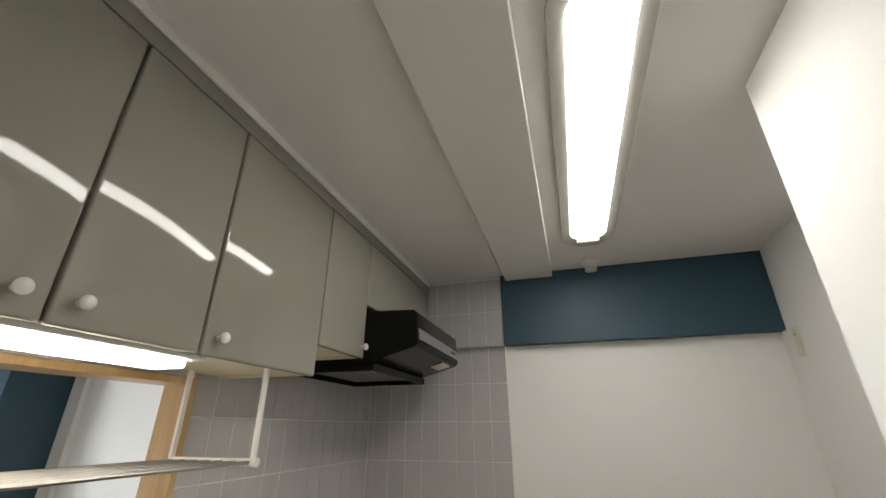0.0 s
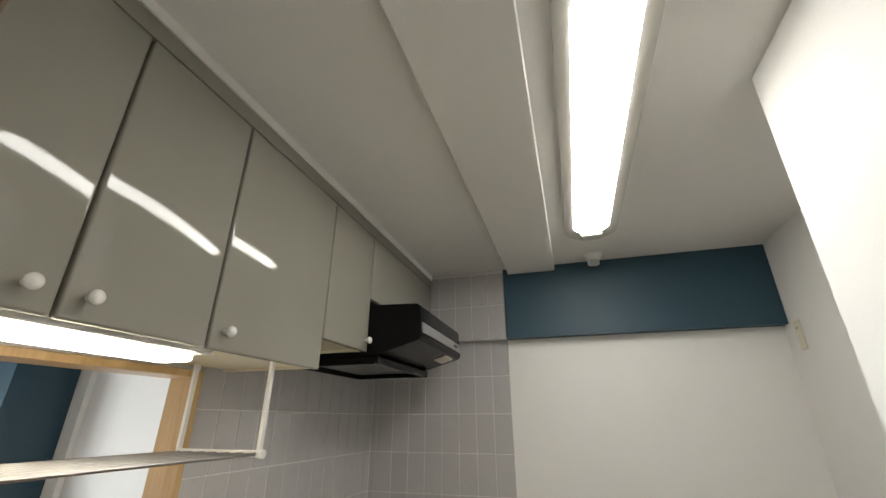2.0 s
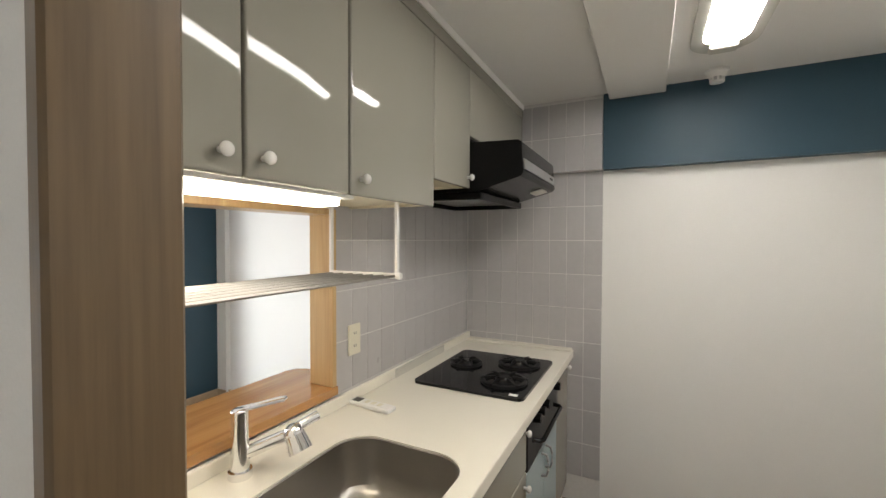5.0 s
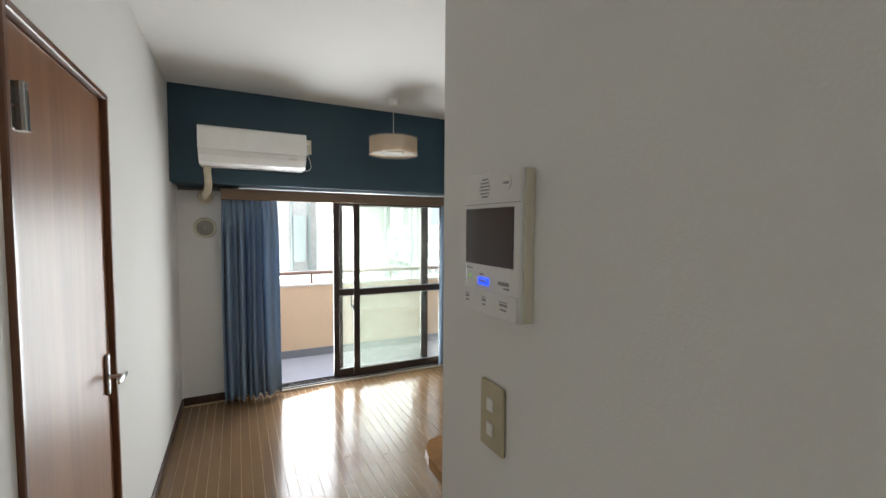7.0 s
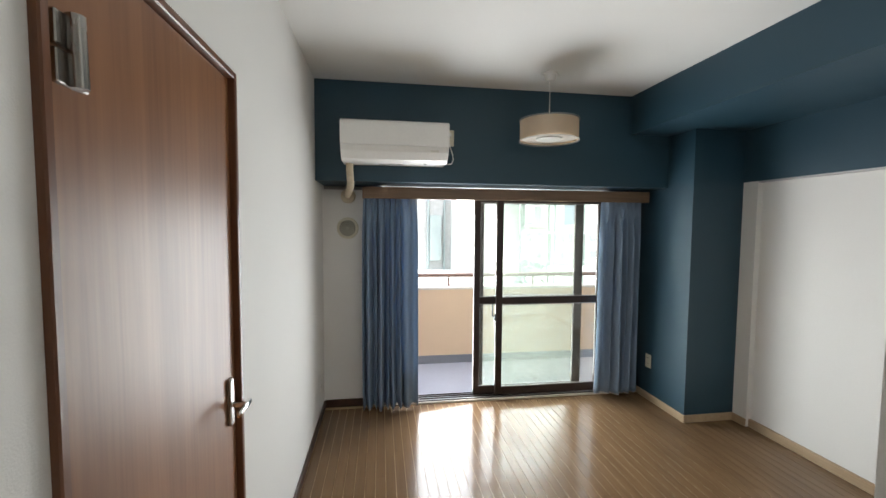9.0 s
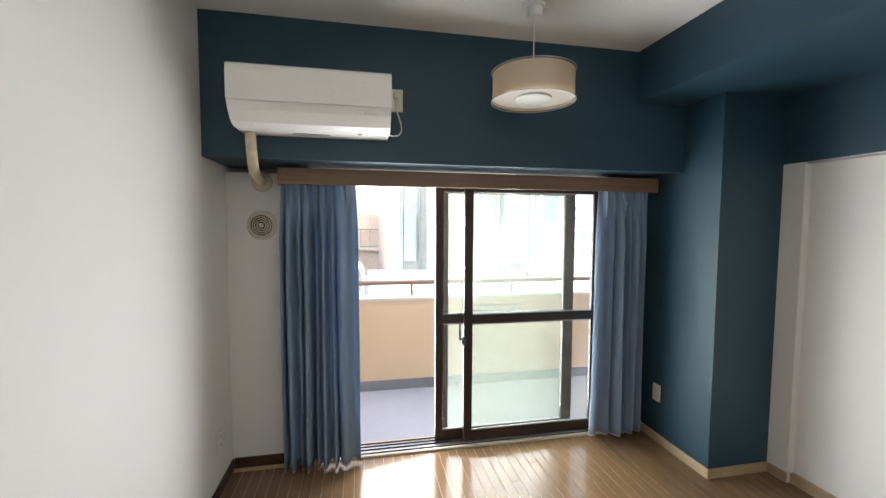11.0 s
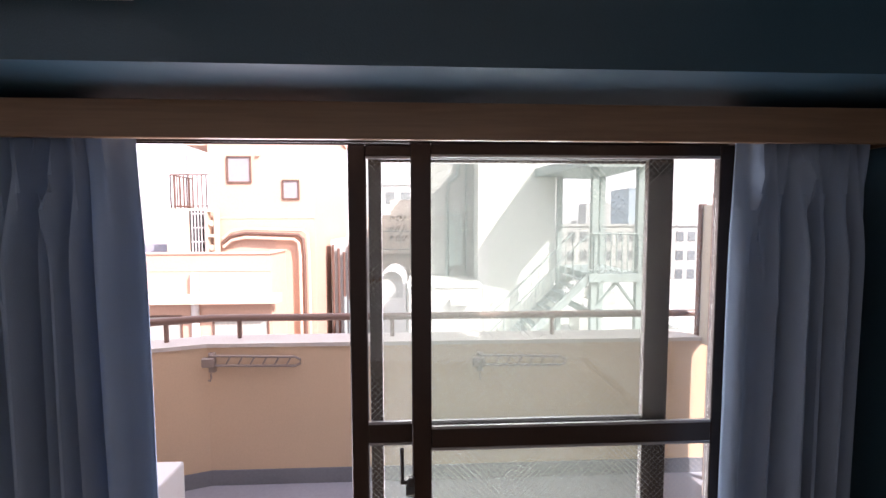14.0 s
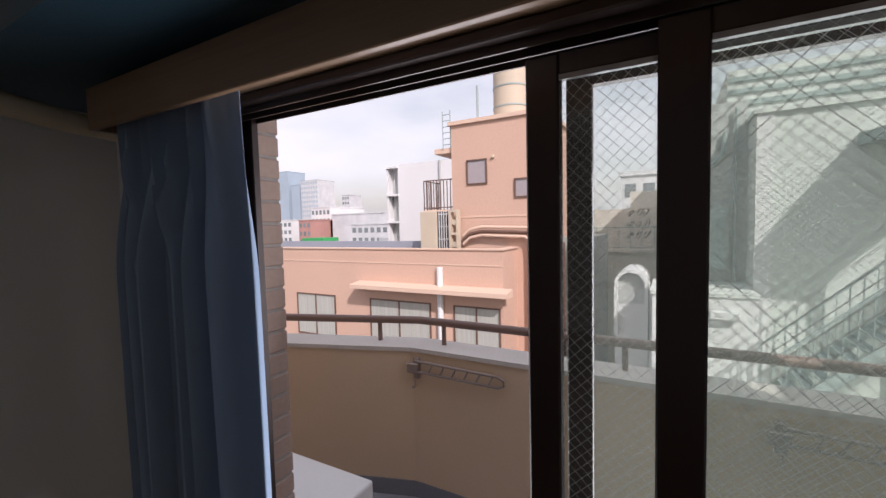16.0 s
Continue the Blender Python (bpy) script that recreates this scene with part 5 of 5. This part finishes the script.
railing(st, [(-18.75, -7.65), (-18.75, -6.2)], 2.12, 1.25, 0.16, 0.025)
railing(st, [(-20.2, -7.65), (-18.75, -7.65)], 2.12, 1.25, 0.2, 0.025)
part("upper_slab", B(-20.3, -7.0, 4.42, -18.6, -6.15, 4.62), M_SALMON2, st)
bm = bmesh.new()
for yy in (-6.55, -6.2):
    cyl(bm, (-18.55, yy, 4.6), (-18.55, yy, 6.1), 0.025, 6)
for k in range(6):
    cyl(bm, (-18.55, -6.55, 4.75 + k * 0.24), (-18.55, -6.2, 4.75 + k * 0.24), 0.018, 6)
part("ladder", bm, M_STEELG, st)
tk = thing("water_tank", "tan cylindrical tank on the tower roof", "tank")
bm = bmesh.new()
cyl(bm, (-20.2, -4.2, 5.60), (-20.2, -4.2, 7.8), 0.72, 28)
cyl(bm, (-20.2, -4.2, 7.8), (-20.2, -4.2, 8.1), 0.72, 28, 0.35)
part("shell", bm, M_TAN, tk, "", True)
bm = bmesh.new()
for zz in (6.2, 7.0):
    cyl(bm, (-20.2, -4.2, zz), (-20.2, -4.2, zz + 0.06), 0.74, 28)
part("band", bm, M_STEELG, tk)
part("feed_pipe", C((-19.5, -5.4, 5.60), (-19.5, -5.4, 7.2), 0.05, 8), M_STEELG, tk)


# tall unit on the flat roof
ru = thing("rooftop_unit", "tall tan outdoor unit with a slatted coil", "air conditioner")
RX, RY = -18.0, -7.45
part("casing", B(RX - 0.9, RY, 0.20, RX - 0.05, RY + 0.78, 2.05, bev=0.02), M_TAN, ru)
part("plinth", B(RX - 0.95, RY - 0.05, 0.10, RX, RY + 1.75, 0.20), M_GREYB, ru)
part("coil", B(RX - 0.75, RY + 0.78, 0.22, RX - 0.12, RY + 1.10, 2.03), M_DARKP, ru, "dark heat exchanger coil")
for k in range(5):
    part("guard_bar", B(RX - 0.12, RY + 0.86 + k * 0.11, 0.22, RX - 0.10, RY + 0.885 + k * 0.11, 2.05), M_WHITEB, ru)
for k in range(4):
    part("guard_rail", B(RX - 0.10, RY + 0.84, 0.40 + k * 0.5, RX - 0.085, RY + 1.34, 0.43 + k * 0.5), M_WHITEB, ru)
bm = bmesh.new()
for zz in (0.22, 1.08, 1.98):
    bx(bm, RX - 0.3, RY + 1.36, zz, RX - 0.04, RY + 1.75, zz + 0.10)
for yy in (RY + 1.36, RY + 1.67):
    bx(bm, RX - 0.3, yy, 0.32, RX - 0.04, yy + 0.08, 1.08)
    bx(bm, RX - 0.3, yy, 1.18, RX - 0.04, yy + 0.08, 1.98)
part("end_frame", bm, M_TAN, ru)
for zz in (0.70, 1.58):
    part("fan_ring", C((RX - 0.25, RY + 1.555, zz), (RX - 0.10, RY + 1.555, zz), 0.11, 14), M_TAN, ru)

# salmon pipe bundle over the edge
pb = thing("roof_pipes", "salmon lagged pipes running over the roof edge", "pipes")
for k in range(3):
    bm = bmesh.new()
    d = 0.16 * k
    tube(bm, [(-18.3, -5.6, 0.7 + d), (-18.3, -5.3, 0.95 + d), (-18.3, -4.8, 1.05 + d), (-18.28, -3.6 + d, 1.0 + d), (-18.28, -3.05 + d, 0.98 + d), (-18.28, -2.9 + d, 0.85 + d), (-18.28, -2.85 + d, 0.4), (-18.28, -2.85 + d, -9.0)], 0.06, 8)
    part("pipe", bm, M_SALMON2 if k != 1 else M_BROWNF, pb, "", True)

# white building behind
wb = thing("white_building", "plain white building with slim side balconies", "building")
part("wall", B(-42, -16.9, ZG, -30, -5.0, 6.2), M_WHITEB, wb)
# balcony recess of the white side, its shade put in as grey
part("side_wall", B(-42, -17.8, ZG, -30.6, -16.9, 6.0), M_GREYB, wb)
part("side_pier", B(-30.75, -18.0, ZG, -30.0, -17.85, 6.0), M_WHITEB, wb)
for zz in (-0.5, 1.7, 3.8, 5.95):
    part("balcony_slab", B(-30.7, -18.0, zz, -29.9, -16.9, zz + 0.14), M_WHITEB, wb)
part("drain_pipe", C((-29.9, -13.1, ZG), (-29.9, -13.1, 6.2), 0.08, 8), M_GREYB, wb)

# grey graffiti building with the vent hood in between
gb = thing("grey_building", "weathered grey low building with scrawled paint", "building")
part("wall", B(-34, -2.2, ZG, -26, 2.0, 2.05), M_WEATH, gb)
part("penthouse", B(-33, -0.3, 2.05, -28, 1.6, 3.0), M_WEATH, gb)
part("ledge", B(-26.3, -2.3, -0.1, -25.7, 2.1, 0.05), M_WEATH, gb)
railing(gb, [(-25.8, -2.2), (-25.8, 2.0)], 0.05, 1.1, 0.5, 0.03, M_STEELG)
bm = bmesh.new()
rg = random.Random(12)
for k in range(9):
    cy, cz = -0.05 + (k % 3) * 0.33 + rg.uniform(-0.05, 0.05), 1.85 - (k // 3) * 0.55
    pts = [(-25.97, cy + 0.15 * math.cos(a + k) * rg.uniform(0.6, 1.2), cz + 0.2 * math.sin(a * 1.3 + k) * rg.uniform(0.6, 1.2)) for a in [q * 0.9 for q in range(7)]]
    tube(bm, pts, 0.022, 5)
part("scrawl", bm, M_INK, gb, "black scrawled paint strokes")
vh = thing("roof_vent", "white curved ventilation hood with pipes", "vent")
VY, VZ, VR = 0.62, -0.42, 0.46


def arch(rad, foot, n=14):
    return [(VY - rad, foot)] + [(VY - rad * math.cos(math.pi * k / n), VZ + rad * math.sin(math.pi * k / n)) for k in range(n + 1)] + [(VY + rad, foot)]


part("duct", prism(bmesh.new(), arch(VR, -12.9), -18.6, -17.05, axis=0), M_WHITEB, vh, "", True)
bm = bmesh.new()
oa, ia = arch(VR, -2.0), arch(VR * 0.80, -2.0)
rows_ = [[bm.verts.new((x, *p)) for p in o] for x, o in ((-17.05, oa), (-16.80, oa), (-16.80, ia), (-17.04, ia))]
for a, b in zip(rows_, rows_[1:]):
    for k in range(len(a) - 1):
        bm.faces.new((a[k], a[k + 1], b[k + 1], b[k]))
part("hood_rim", bm, M_WHITEB, vh, "rounded rim of the hood", True)
part("outlet", prism(bmesh.new(), arch(VR * 0.80, -1.0), -17.049, -17.03, axis=0), M_GREYB, vh, "grey recessed outlet")
part("box", B(-18.2, 1.10, ZG, -16.9, 1.24, -0.6), M_GREENB, vh)
bm = bmesh.new()
for k in range(4):
    cyl(bm, (-16.8, -0.95 + k * 0.16, ZG), (-16.8, -0.95 + k * 0.16, -0.9 - 0.1 * (k % 2)), 0.05, 8)
part("pipes", bm, M_STEELG, vh)
# brown pipe rack between the buildings
rk = thing("pipe_rack", "brown upright pipes on a grey wall", "pipes")
part("wall", B(-24, -2.1, ZG, -20, -0.9, 0.9), M_GREYB, rk)
for k in range(5):
    part("pipe", C((-19.9, -2.0 + 0.22 * k, ZG), (-19.9, -2.0 + 0.22 * k, 0.7 - 0.15 * (k % 3)), 0.05, 8), M_BROWNF, rk)

# pale green-grey building with the outside stair
eb = thing("stair_building", "pale green-grey building with a lit blank wall", "building")
part("wall", B(-24, 3.42, ZG, -16, 5.9, 3.95), M_GREENB, eb)
part("corner_strip", B(-16, 3.42, ZG, -15.96, 3.75, 3.95), M_WHITEB, eb)
part("roof_cap", B(-24.1, 3.36, 3.95, -15.9, 5.95, 4.05), M_GREENB, eb)
part("rear_wall", B(-26, 1.95, ZG, -17.2, 3.42, 4.6), M_GREYB, eb, "weathered grey side wall")
part("upper_block", B(-30, 3.2, 4.05, -20, 7.1, 6.2), M_GREENB, eb)
bm = bmesh.new()
for k in range(5):
    bx(bm, -20.0, 3.2, 4.3 + k * 0.38, -19.93, 7.1, 4.45 + k * 0.38)
part("louvre_bands", bm, M_STEELG, eb)
bm = bmesh.new()
tube(bm, [(-17.1, 2.5, -6), (-17.1, 2.5, 2.6), (-17.1, 2.55, 2.9), (-17.1, 2.85, 3.2), (-17.1, 2.9, 3.8)], 0.05, 8)
tube(bm, [(-17.1, 3.15, -6), (-17.1, 3.15, 4.4)], 0.04, 8)
part("wall_pipes", bm, M_STEELG, eb, "", True)
part("meter_cabinet", B(-17.2, 2.55, 0.1, -16.9, 3.0, 1.9), M_STEELG, eb)
an = thing("annex", "low pale annex with a flat roof", "building")
part("wall", B(-17.1, 1.25, ZG, -15.0, 3.40, -0.34), M_WHITEB, an)
part("roof_edge", B(-17.15, 1.2, -0.34, -14.95, 3.41, -0.26), M_GREENB, an)
part("vent_box", B(-15.0, 2.45, -0.85, -14.8, 3.05, -0.66, bev=0.02), M_WHITEB, an)
window_unit(an, -15.0, 1.9, 2.4, -2.6, -1.7, M_WIN, frame=M_STEELG)
es = thing("outside_stair", "grey-green steel stair with a roofed landing", "stairs")
X0, X1, Y0, Y1 = -15.9, -13.6, 6.0, 7.38
bm = bmesh.new()
prism(bm, [(X0 - 0.6, Y0 - 0.9), (X1 + 0.25, Y0 - 0.15), (X1 + 0.25, Y1 + 0.14), (X0 - 0.6, Y1 + 0.14)], 3.02, 3.28)
part("roof", bm, M_STEELG, es, "flat steel roof")
part("roof_fascia", B(X1 + 0.25, Y0 - 0.15, 2.98, X1 + 0.30, Y1 + 0.14, 3.32), M_STEELG, es)
for xx, yy in ((X0, Y0), (X1, Y0 + 0.16), (X1, Y1), (X0, Y1)):
    part("post", B(xx - 0.08, yy - 0.08, -3.0, xx + 0.08, yy + 0.08, 3.02), M_STEELG, es)
part("landing", B(X0 - 0.1, Y0, 0.0, X1 + 0.15, Y1 + 0.1, 0.22), M_STEELG, es)
railing(es, [(X1 + 0.1, Y0), (X1 + 0.1, Y1 + 0.1)], 0.22, 1.05, 0.14, 0.02, M_STEELG)
bm = bmesh.new()
for ya, yb in ((Y0 + 0.2, Y0 + 0.8), (Y1, Y1 - 0.6)):
    cyl(bm, (X1, ya, -0.75), (X1, yb, 0.0), 0.05, 6)
bx(bm, X0, Y0, -0.9, X1 + 0.1, Y0 + 0.12, -0.75)
bx(bm, X1 - 0.05, Y0, -0.9, X1 + 0.08, Y1, -0.75)
part("braces", bm, M_STEELG, es)
n = 12
for k in range(n):
    a = (k + 0.5) / n
    part("tread", B(X1 - 1.05, Y0 - 0.02 - 2.5 * a - 0.11, 0.15 - 2.45 * a - 0.02, X1 + 0.05, Y0 - 0.02 - 2.5 * a + 0.11, 0.15 - 2.45 * a + 0.02), M_STEELG, es)
bm = bmesh.new()
for xx in (X1 - 1.09, X1 + 0.06):
    prism(bm, [(Y0, 0.25), (Y0, -0.05), (Y0 - 2.6, -2.60), (Y0 - 2.6, -2.30)], xx, xx + 0.04, axis=0)
part("stringer", bm, M_STEELG, es)
bm = bmesh.new()
for xx in (X1 - 1.07, X1 + 0.08):
    cyl(bm, (xx, Y0, 1.27), (xx, Y0 - 2.6, -1.28), 0.025, 6)
    for k in range(14):
        a = k / 13
        cyl(bm, (xx, Y0 - 2.6 * a, 0.2 - 2.5 * a), (xx, Y0 - 2.6 * a, 1.27 - 2.55 * a), 0.013, 5)
part("stair_rail", bm, M_STEELG, es)
part("lower_deck", B(-17, 2.0, -3.0, -10.5, 12, -2.85), M_GREENB, es, "pale roof deck below the stair")
# clutter on the lower roofs
rc = random.Random(4)
for k in range(10):
    y = 6.5 + rc.uniform(0, 5)
    x = -18 - rc.uniform(0, 12)
    h = rc.uniform(0.4, 1.4)
    t = thing("roof_box", "pale box on the lower roof", "roof box", "roof boxes")
    part("box", B(x, y, -2.85, x + rc.uniform(0.6, 2.0), y + rc.uniform(0.5, 1.5), -2.85 + h, bev=0.03), rc.choice((M_WHITEB, M_GREYB, M_GREENB)), t)
lr = thing("low_roofs", "pale flat roofs of lower houses", "building")
part("roof", B(-34, 6.0, ZG, -17.1, 22, -2.86), M_GREYB, lr)


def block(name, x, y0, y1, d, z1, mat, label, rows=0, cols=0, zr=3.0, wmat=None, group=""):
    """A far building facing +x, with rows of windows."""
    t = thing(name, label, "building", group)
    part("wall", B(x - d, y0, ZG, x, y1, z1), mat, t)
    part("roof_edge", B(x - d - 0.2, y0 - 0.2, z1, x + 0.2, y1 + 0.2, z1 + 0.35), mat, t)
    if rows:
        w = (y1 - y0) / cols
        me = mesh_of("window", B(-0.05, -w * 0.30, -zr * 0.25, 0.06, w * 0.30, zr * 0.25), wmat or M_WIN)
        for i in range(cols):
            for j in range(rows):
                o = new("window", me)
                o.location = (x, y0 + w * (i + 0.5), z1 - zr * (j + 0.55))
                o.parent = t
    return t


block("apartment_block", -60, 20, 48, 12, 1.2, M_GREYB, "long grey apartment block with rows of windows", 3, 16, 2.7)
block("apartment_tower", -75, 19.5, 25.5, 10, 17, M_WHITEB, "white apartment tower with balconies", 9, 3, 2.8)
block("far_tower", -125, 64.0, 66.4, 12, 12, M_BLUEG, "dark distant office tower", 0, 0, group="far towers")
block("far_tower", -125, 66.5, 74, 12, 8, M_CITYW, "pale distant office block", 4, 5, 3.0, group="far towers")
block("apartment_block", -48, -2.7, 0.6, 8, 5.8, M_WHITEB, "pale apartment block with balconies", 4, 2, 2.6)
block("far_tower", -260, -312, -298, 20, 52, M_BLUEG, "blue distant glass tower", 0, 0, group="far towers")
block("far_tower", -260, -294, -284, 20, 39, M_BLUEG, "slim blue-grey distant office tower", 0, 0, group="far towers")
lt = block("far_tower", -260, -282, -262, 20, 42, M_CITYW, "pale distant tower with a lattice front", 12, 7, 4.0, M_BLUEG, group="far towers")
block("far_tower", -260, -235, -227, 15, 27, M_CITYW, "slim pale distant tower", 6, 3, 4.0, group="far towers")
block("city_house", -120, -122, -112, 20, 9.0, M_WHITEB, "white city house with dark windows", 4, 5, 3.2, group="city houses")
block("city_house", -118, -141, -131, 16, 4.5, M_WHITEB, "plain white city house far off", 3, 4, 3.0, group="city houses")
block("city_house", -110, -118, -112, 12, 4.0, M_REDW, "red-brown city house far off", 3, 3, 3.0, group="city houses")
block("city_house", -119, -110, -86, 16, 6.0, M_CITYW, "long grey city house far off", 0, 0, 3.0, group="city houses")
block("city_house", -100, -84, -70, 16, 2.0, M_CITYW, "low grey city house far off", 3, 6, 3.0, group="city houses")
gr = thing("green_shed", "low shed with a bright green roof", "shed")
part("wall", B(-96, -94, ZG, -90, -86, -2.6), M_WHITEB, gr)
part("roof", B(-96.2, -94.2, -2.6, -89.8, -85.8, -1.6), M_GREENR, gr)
# the rest of the city
verts, faces = [], []
rc = random.Random(21)
for k in range(520):
    x = -70 - rc.random() ** 1.3 * 520
    y = rc.uniform(-1.6, 1.5) * abs(x)
    if -130 < x and -60 < y < 80 and x > -62:
        continue
    w, d = rc.uniform(6, 20), rc.uniform(6, 18)
    h = rc.uniform(4, 13) + (rc.random() < 0.08) * rc.uniform(5, 22) * (abs(x) / 300)
    if x > -130 and (-150 < y < -65 or 15 < y < 80):
        h = min(h, 8)
    b = len(verts)
    z0, z1 = ZG, ZG + h
    verts += [(x - d, y - w / 2, z0), (x, y - w / 2, z0), (x, y + w / 2, z0), (x - d, y + w / 2, z0), (x - d, y - w / 2, z1), (x, y - w / 2, z1), (x, y + w / 2, z1), (x - d, y + w / 2, z1)]
    faces += [(b, b + 1, b + 5, b + 4), (b + 1, b + 2, b + 6, b + 5), (b + 2, b + 3, b + 7, b + 6), (b + 3, b, b + 4, b + 7), (b + 4, b + 5, b + 6, b + 7)]
me = bpy.data.meshes.new("far_city")
me.from_pydata(verts, [], faces)
me.materials.append(M_CITYW)
tagged(new("far_city", me), "hazy roofs of the distant city", "buildings", kind="stuff")

# ---- floor strips ----
W = 0.0605
floor_ob = bpy.data.objects["floor"]
rnd = random.Random(5)
y = YS + 0.013
while y < YN + 0.02:
    w = min(W, YN + 0.02 - y)
    xa, xb = XW + 0.0535, (-1.014 if y > 1.009 - W * 0.3 else 0.75)
    x = xa - rnd.uniform(0.2, 1.6)
    while x < xb:
        x0, x1 = max(x, xa), min(x + 1.82, xb)
        x += 1.82
        if x1 - x0 < 0.05:
            continue
        me = mesh_of("floor_strip", B(x0 + 0.0006, y + 0.0017, -0.012, x1 - 0.0006, y + w - 0.0017, 0.0), M_PLANK)
        o = new("floor_strip", me)
        o.parent = floor_ob
    y += W

# ---- kitchen tiles ----
wk = struct("tile_backing_end", B(-0.9185, 3.297, 0, -0.108, 3.3045, CK), M_GROUT, "pale grout of the end wall", "wall")
lg = struct("tile_ledge", B(-0.9185, 3.252, 1.883, -0.108, 3.2965, CK), M_GROUT, "upper tiled ledge of the end wall", "wall")
me_n = mesh_of("wall_tile", bx(bmesh.new(), -0.0468, -0.004, -0.0945, 0.0468, 0.004, 0.0945, bev=0.0015), M_TILE)
me_w = mesh_of("wall_tile", bx(bmesh.new(), -0.004, -0.0474, -0.0945, 0.004, 0.0474, 0.0945, bev=0.0015), M_TILE)
me_n2 = mesh_of("wall_tile", bx(bmesh.new(), -0.0165, -0.004, -0.0945, 0.0165, 0.004, 0.0945, bev=0.0015), M_TILE)
me_w2 = mesh_of("wall_tile", bx(bmesh.new(), -0.004, -0.033, -0.0945, 0.004, 0.033, 0.0945, bev=0.0015), M_TILE)
for i in range(9):
    x = -0.8975 if i == 8 else -0.108 - 0.0475 - i * 0.0968
    for j in range(-4, 7):
        z = 0.918 + 0.0965 + j * 0.193
        up = z > 1.885
        o = new("wall_tile", me_n2 if i == 8 else me_n)
        o.location = (x, 3.299 - (0.045 if up else 0), z)
        o.parent = lg if up else wk
ww = struct("tile_backing_side", bx(bx(bmesh.new(), -0.9295, H1 + 0.001, 0.86, -0.9185, 3.2965, 1.94), -0.9295, 1.10, 0.86, -0.9185, H1 + 0.001, HZ0 - 0.001), M_GROUT, "pale grout of the side wall", "wall")
for i in range(13):
    y = H1 + 1.2115 if i == 12 else H1 + 0.05 + i * 0.098
    for j in range(5):
        z = 0.918 + 0.0965 + j * 0.193
        if z > 1.70 and y > 2.45:
            continue
        o = new("wall_tile", me_w2 if i == 12 else me_w)
        o.location = (-0.9205, y, z)
        o.parent = ww
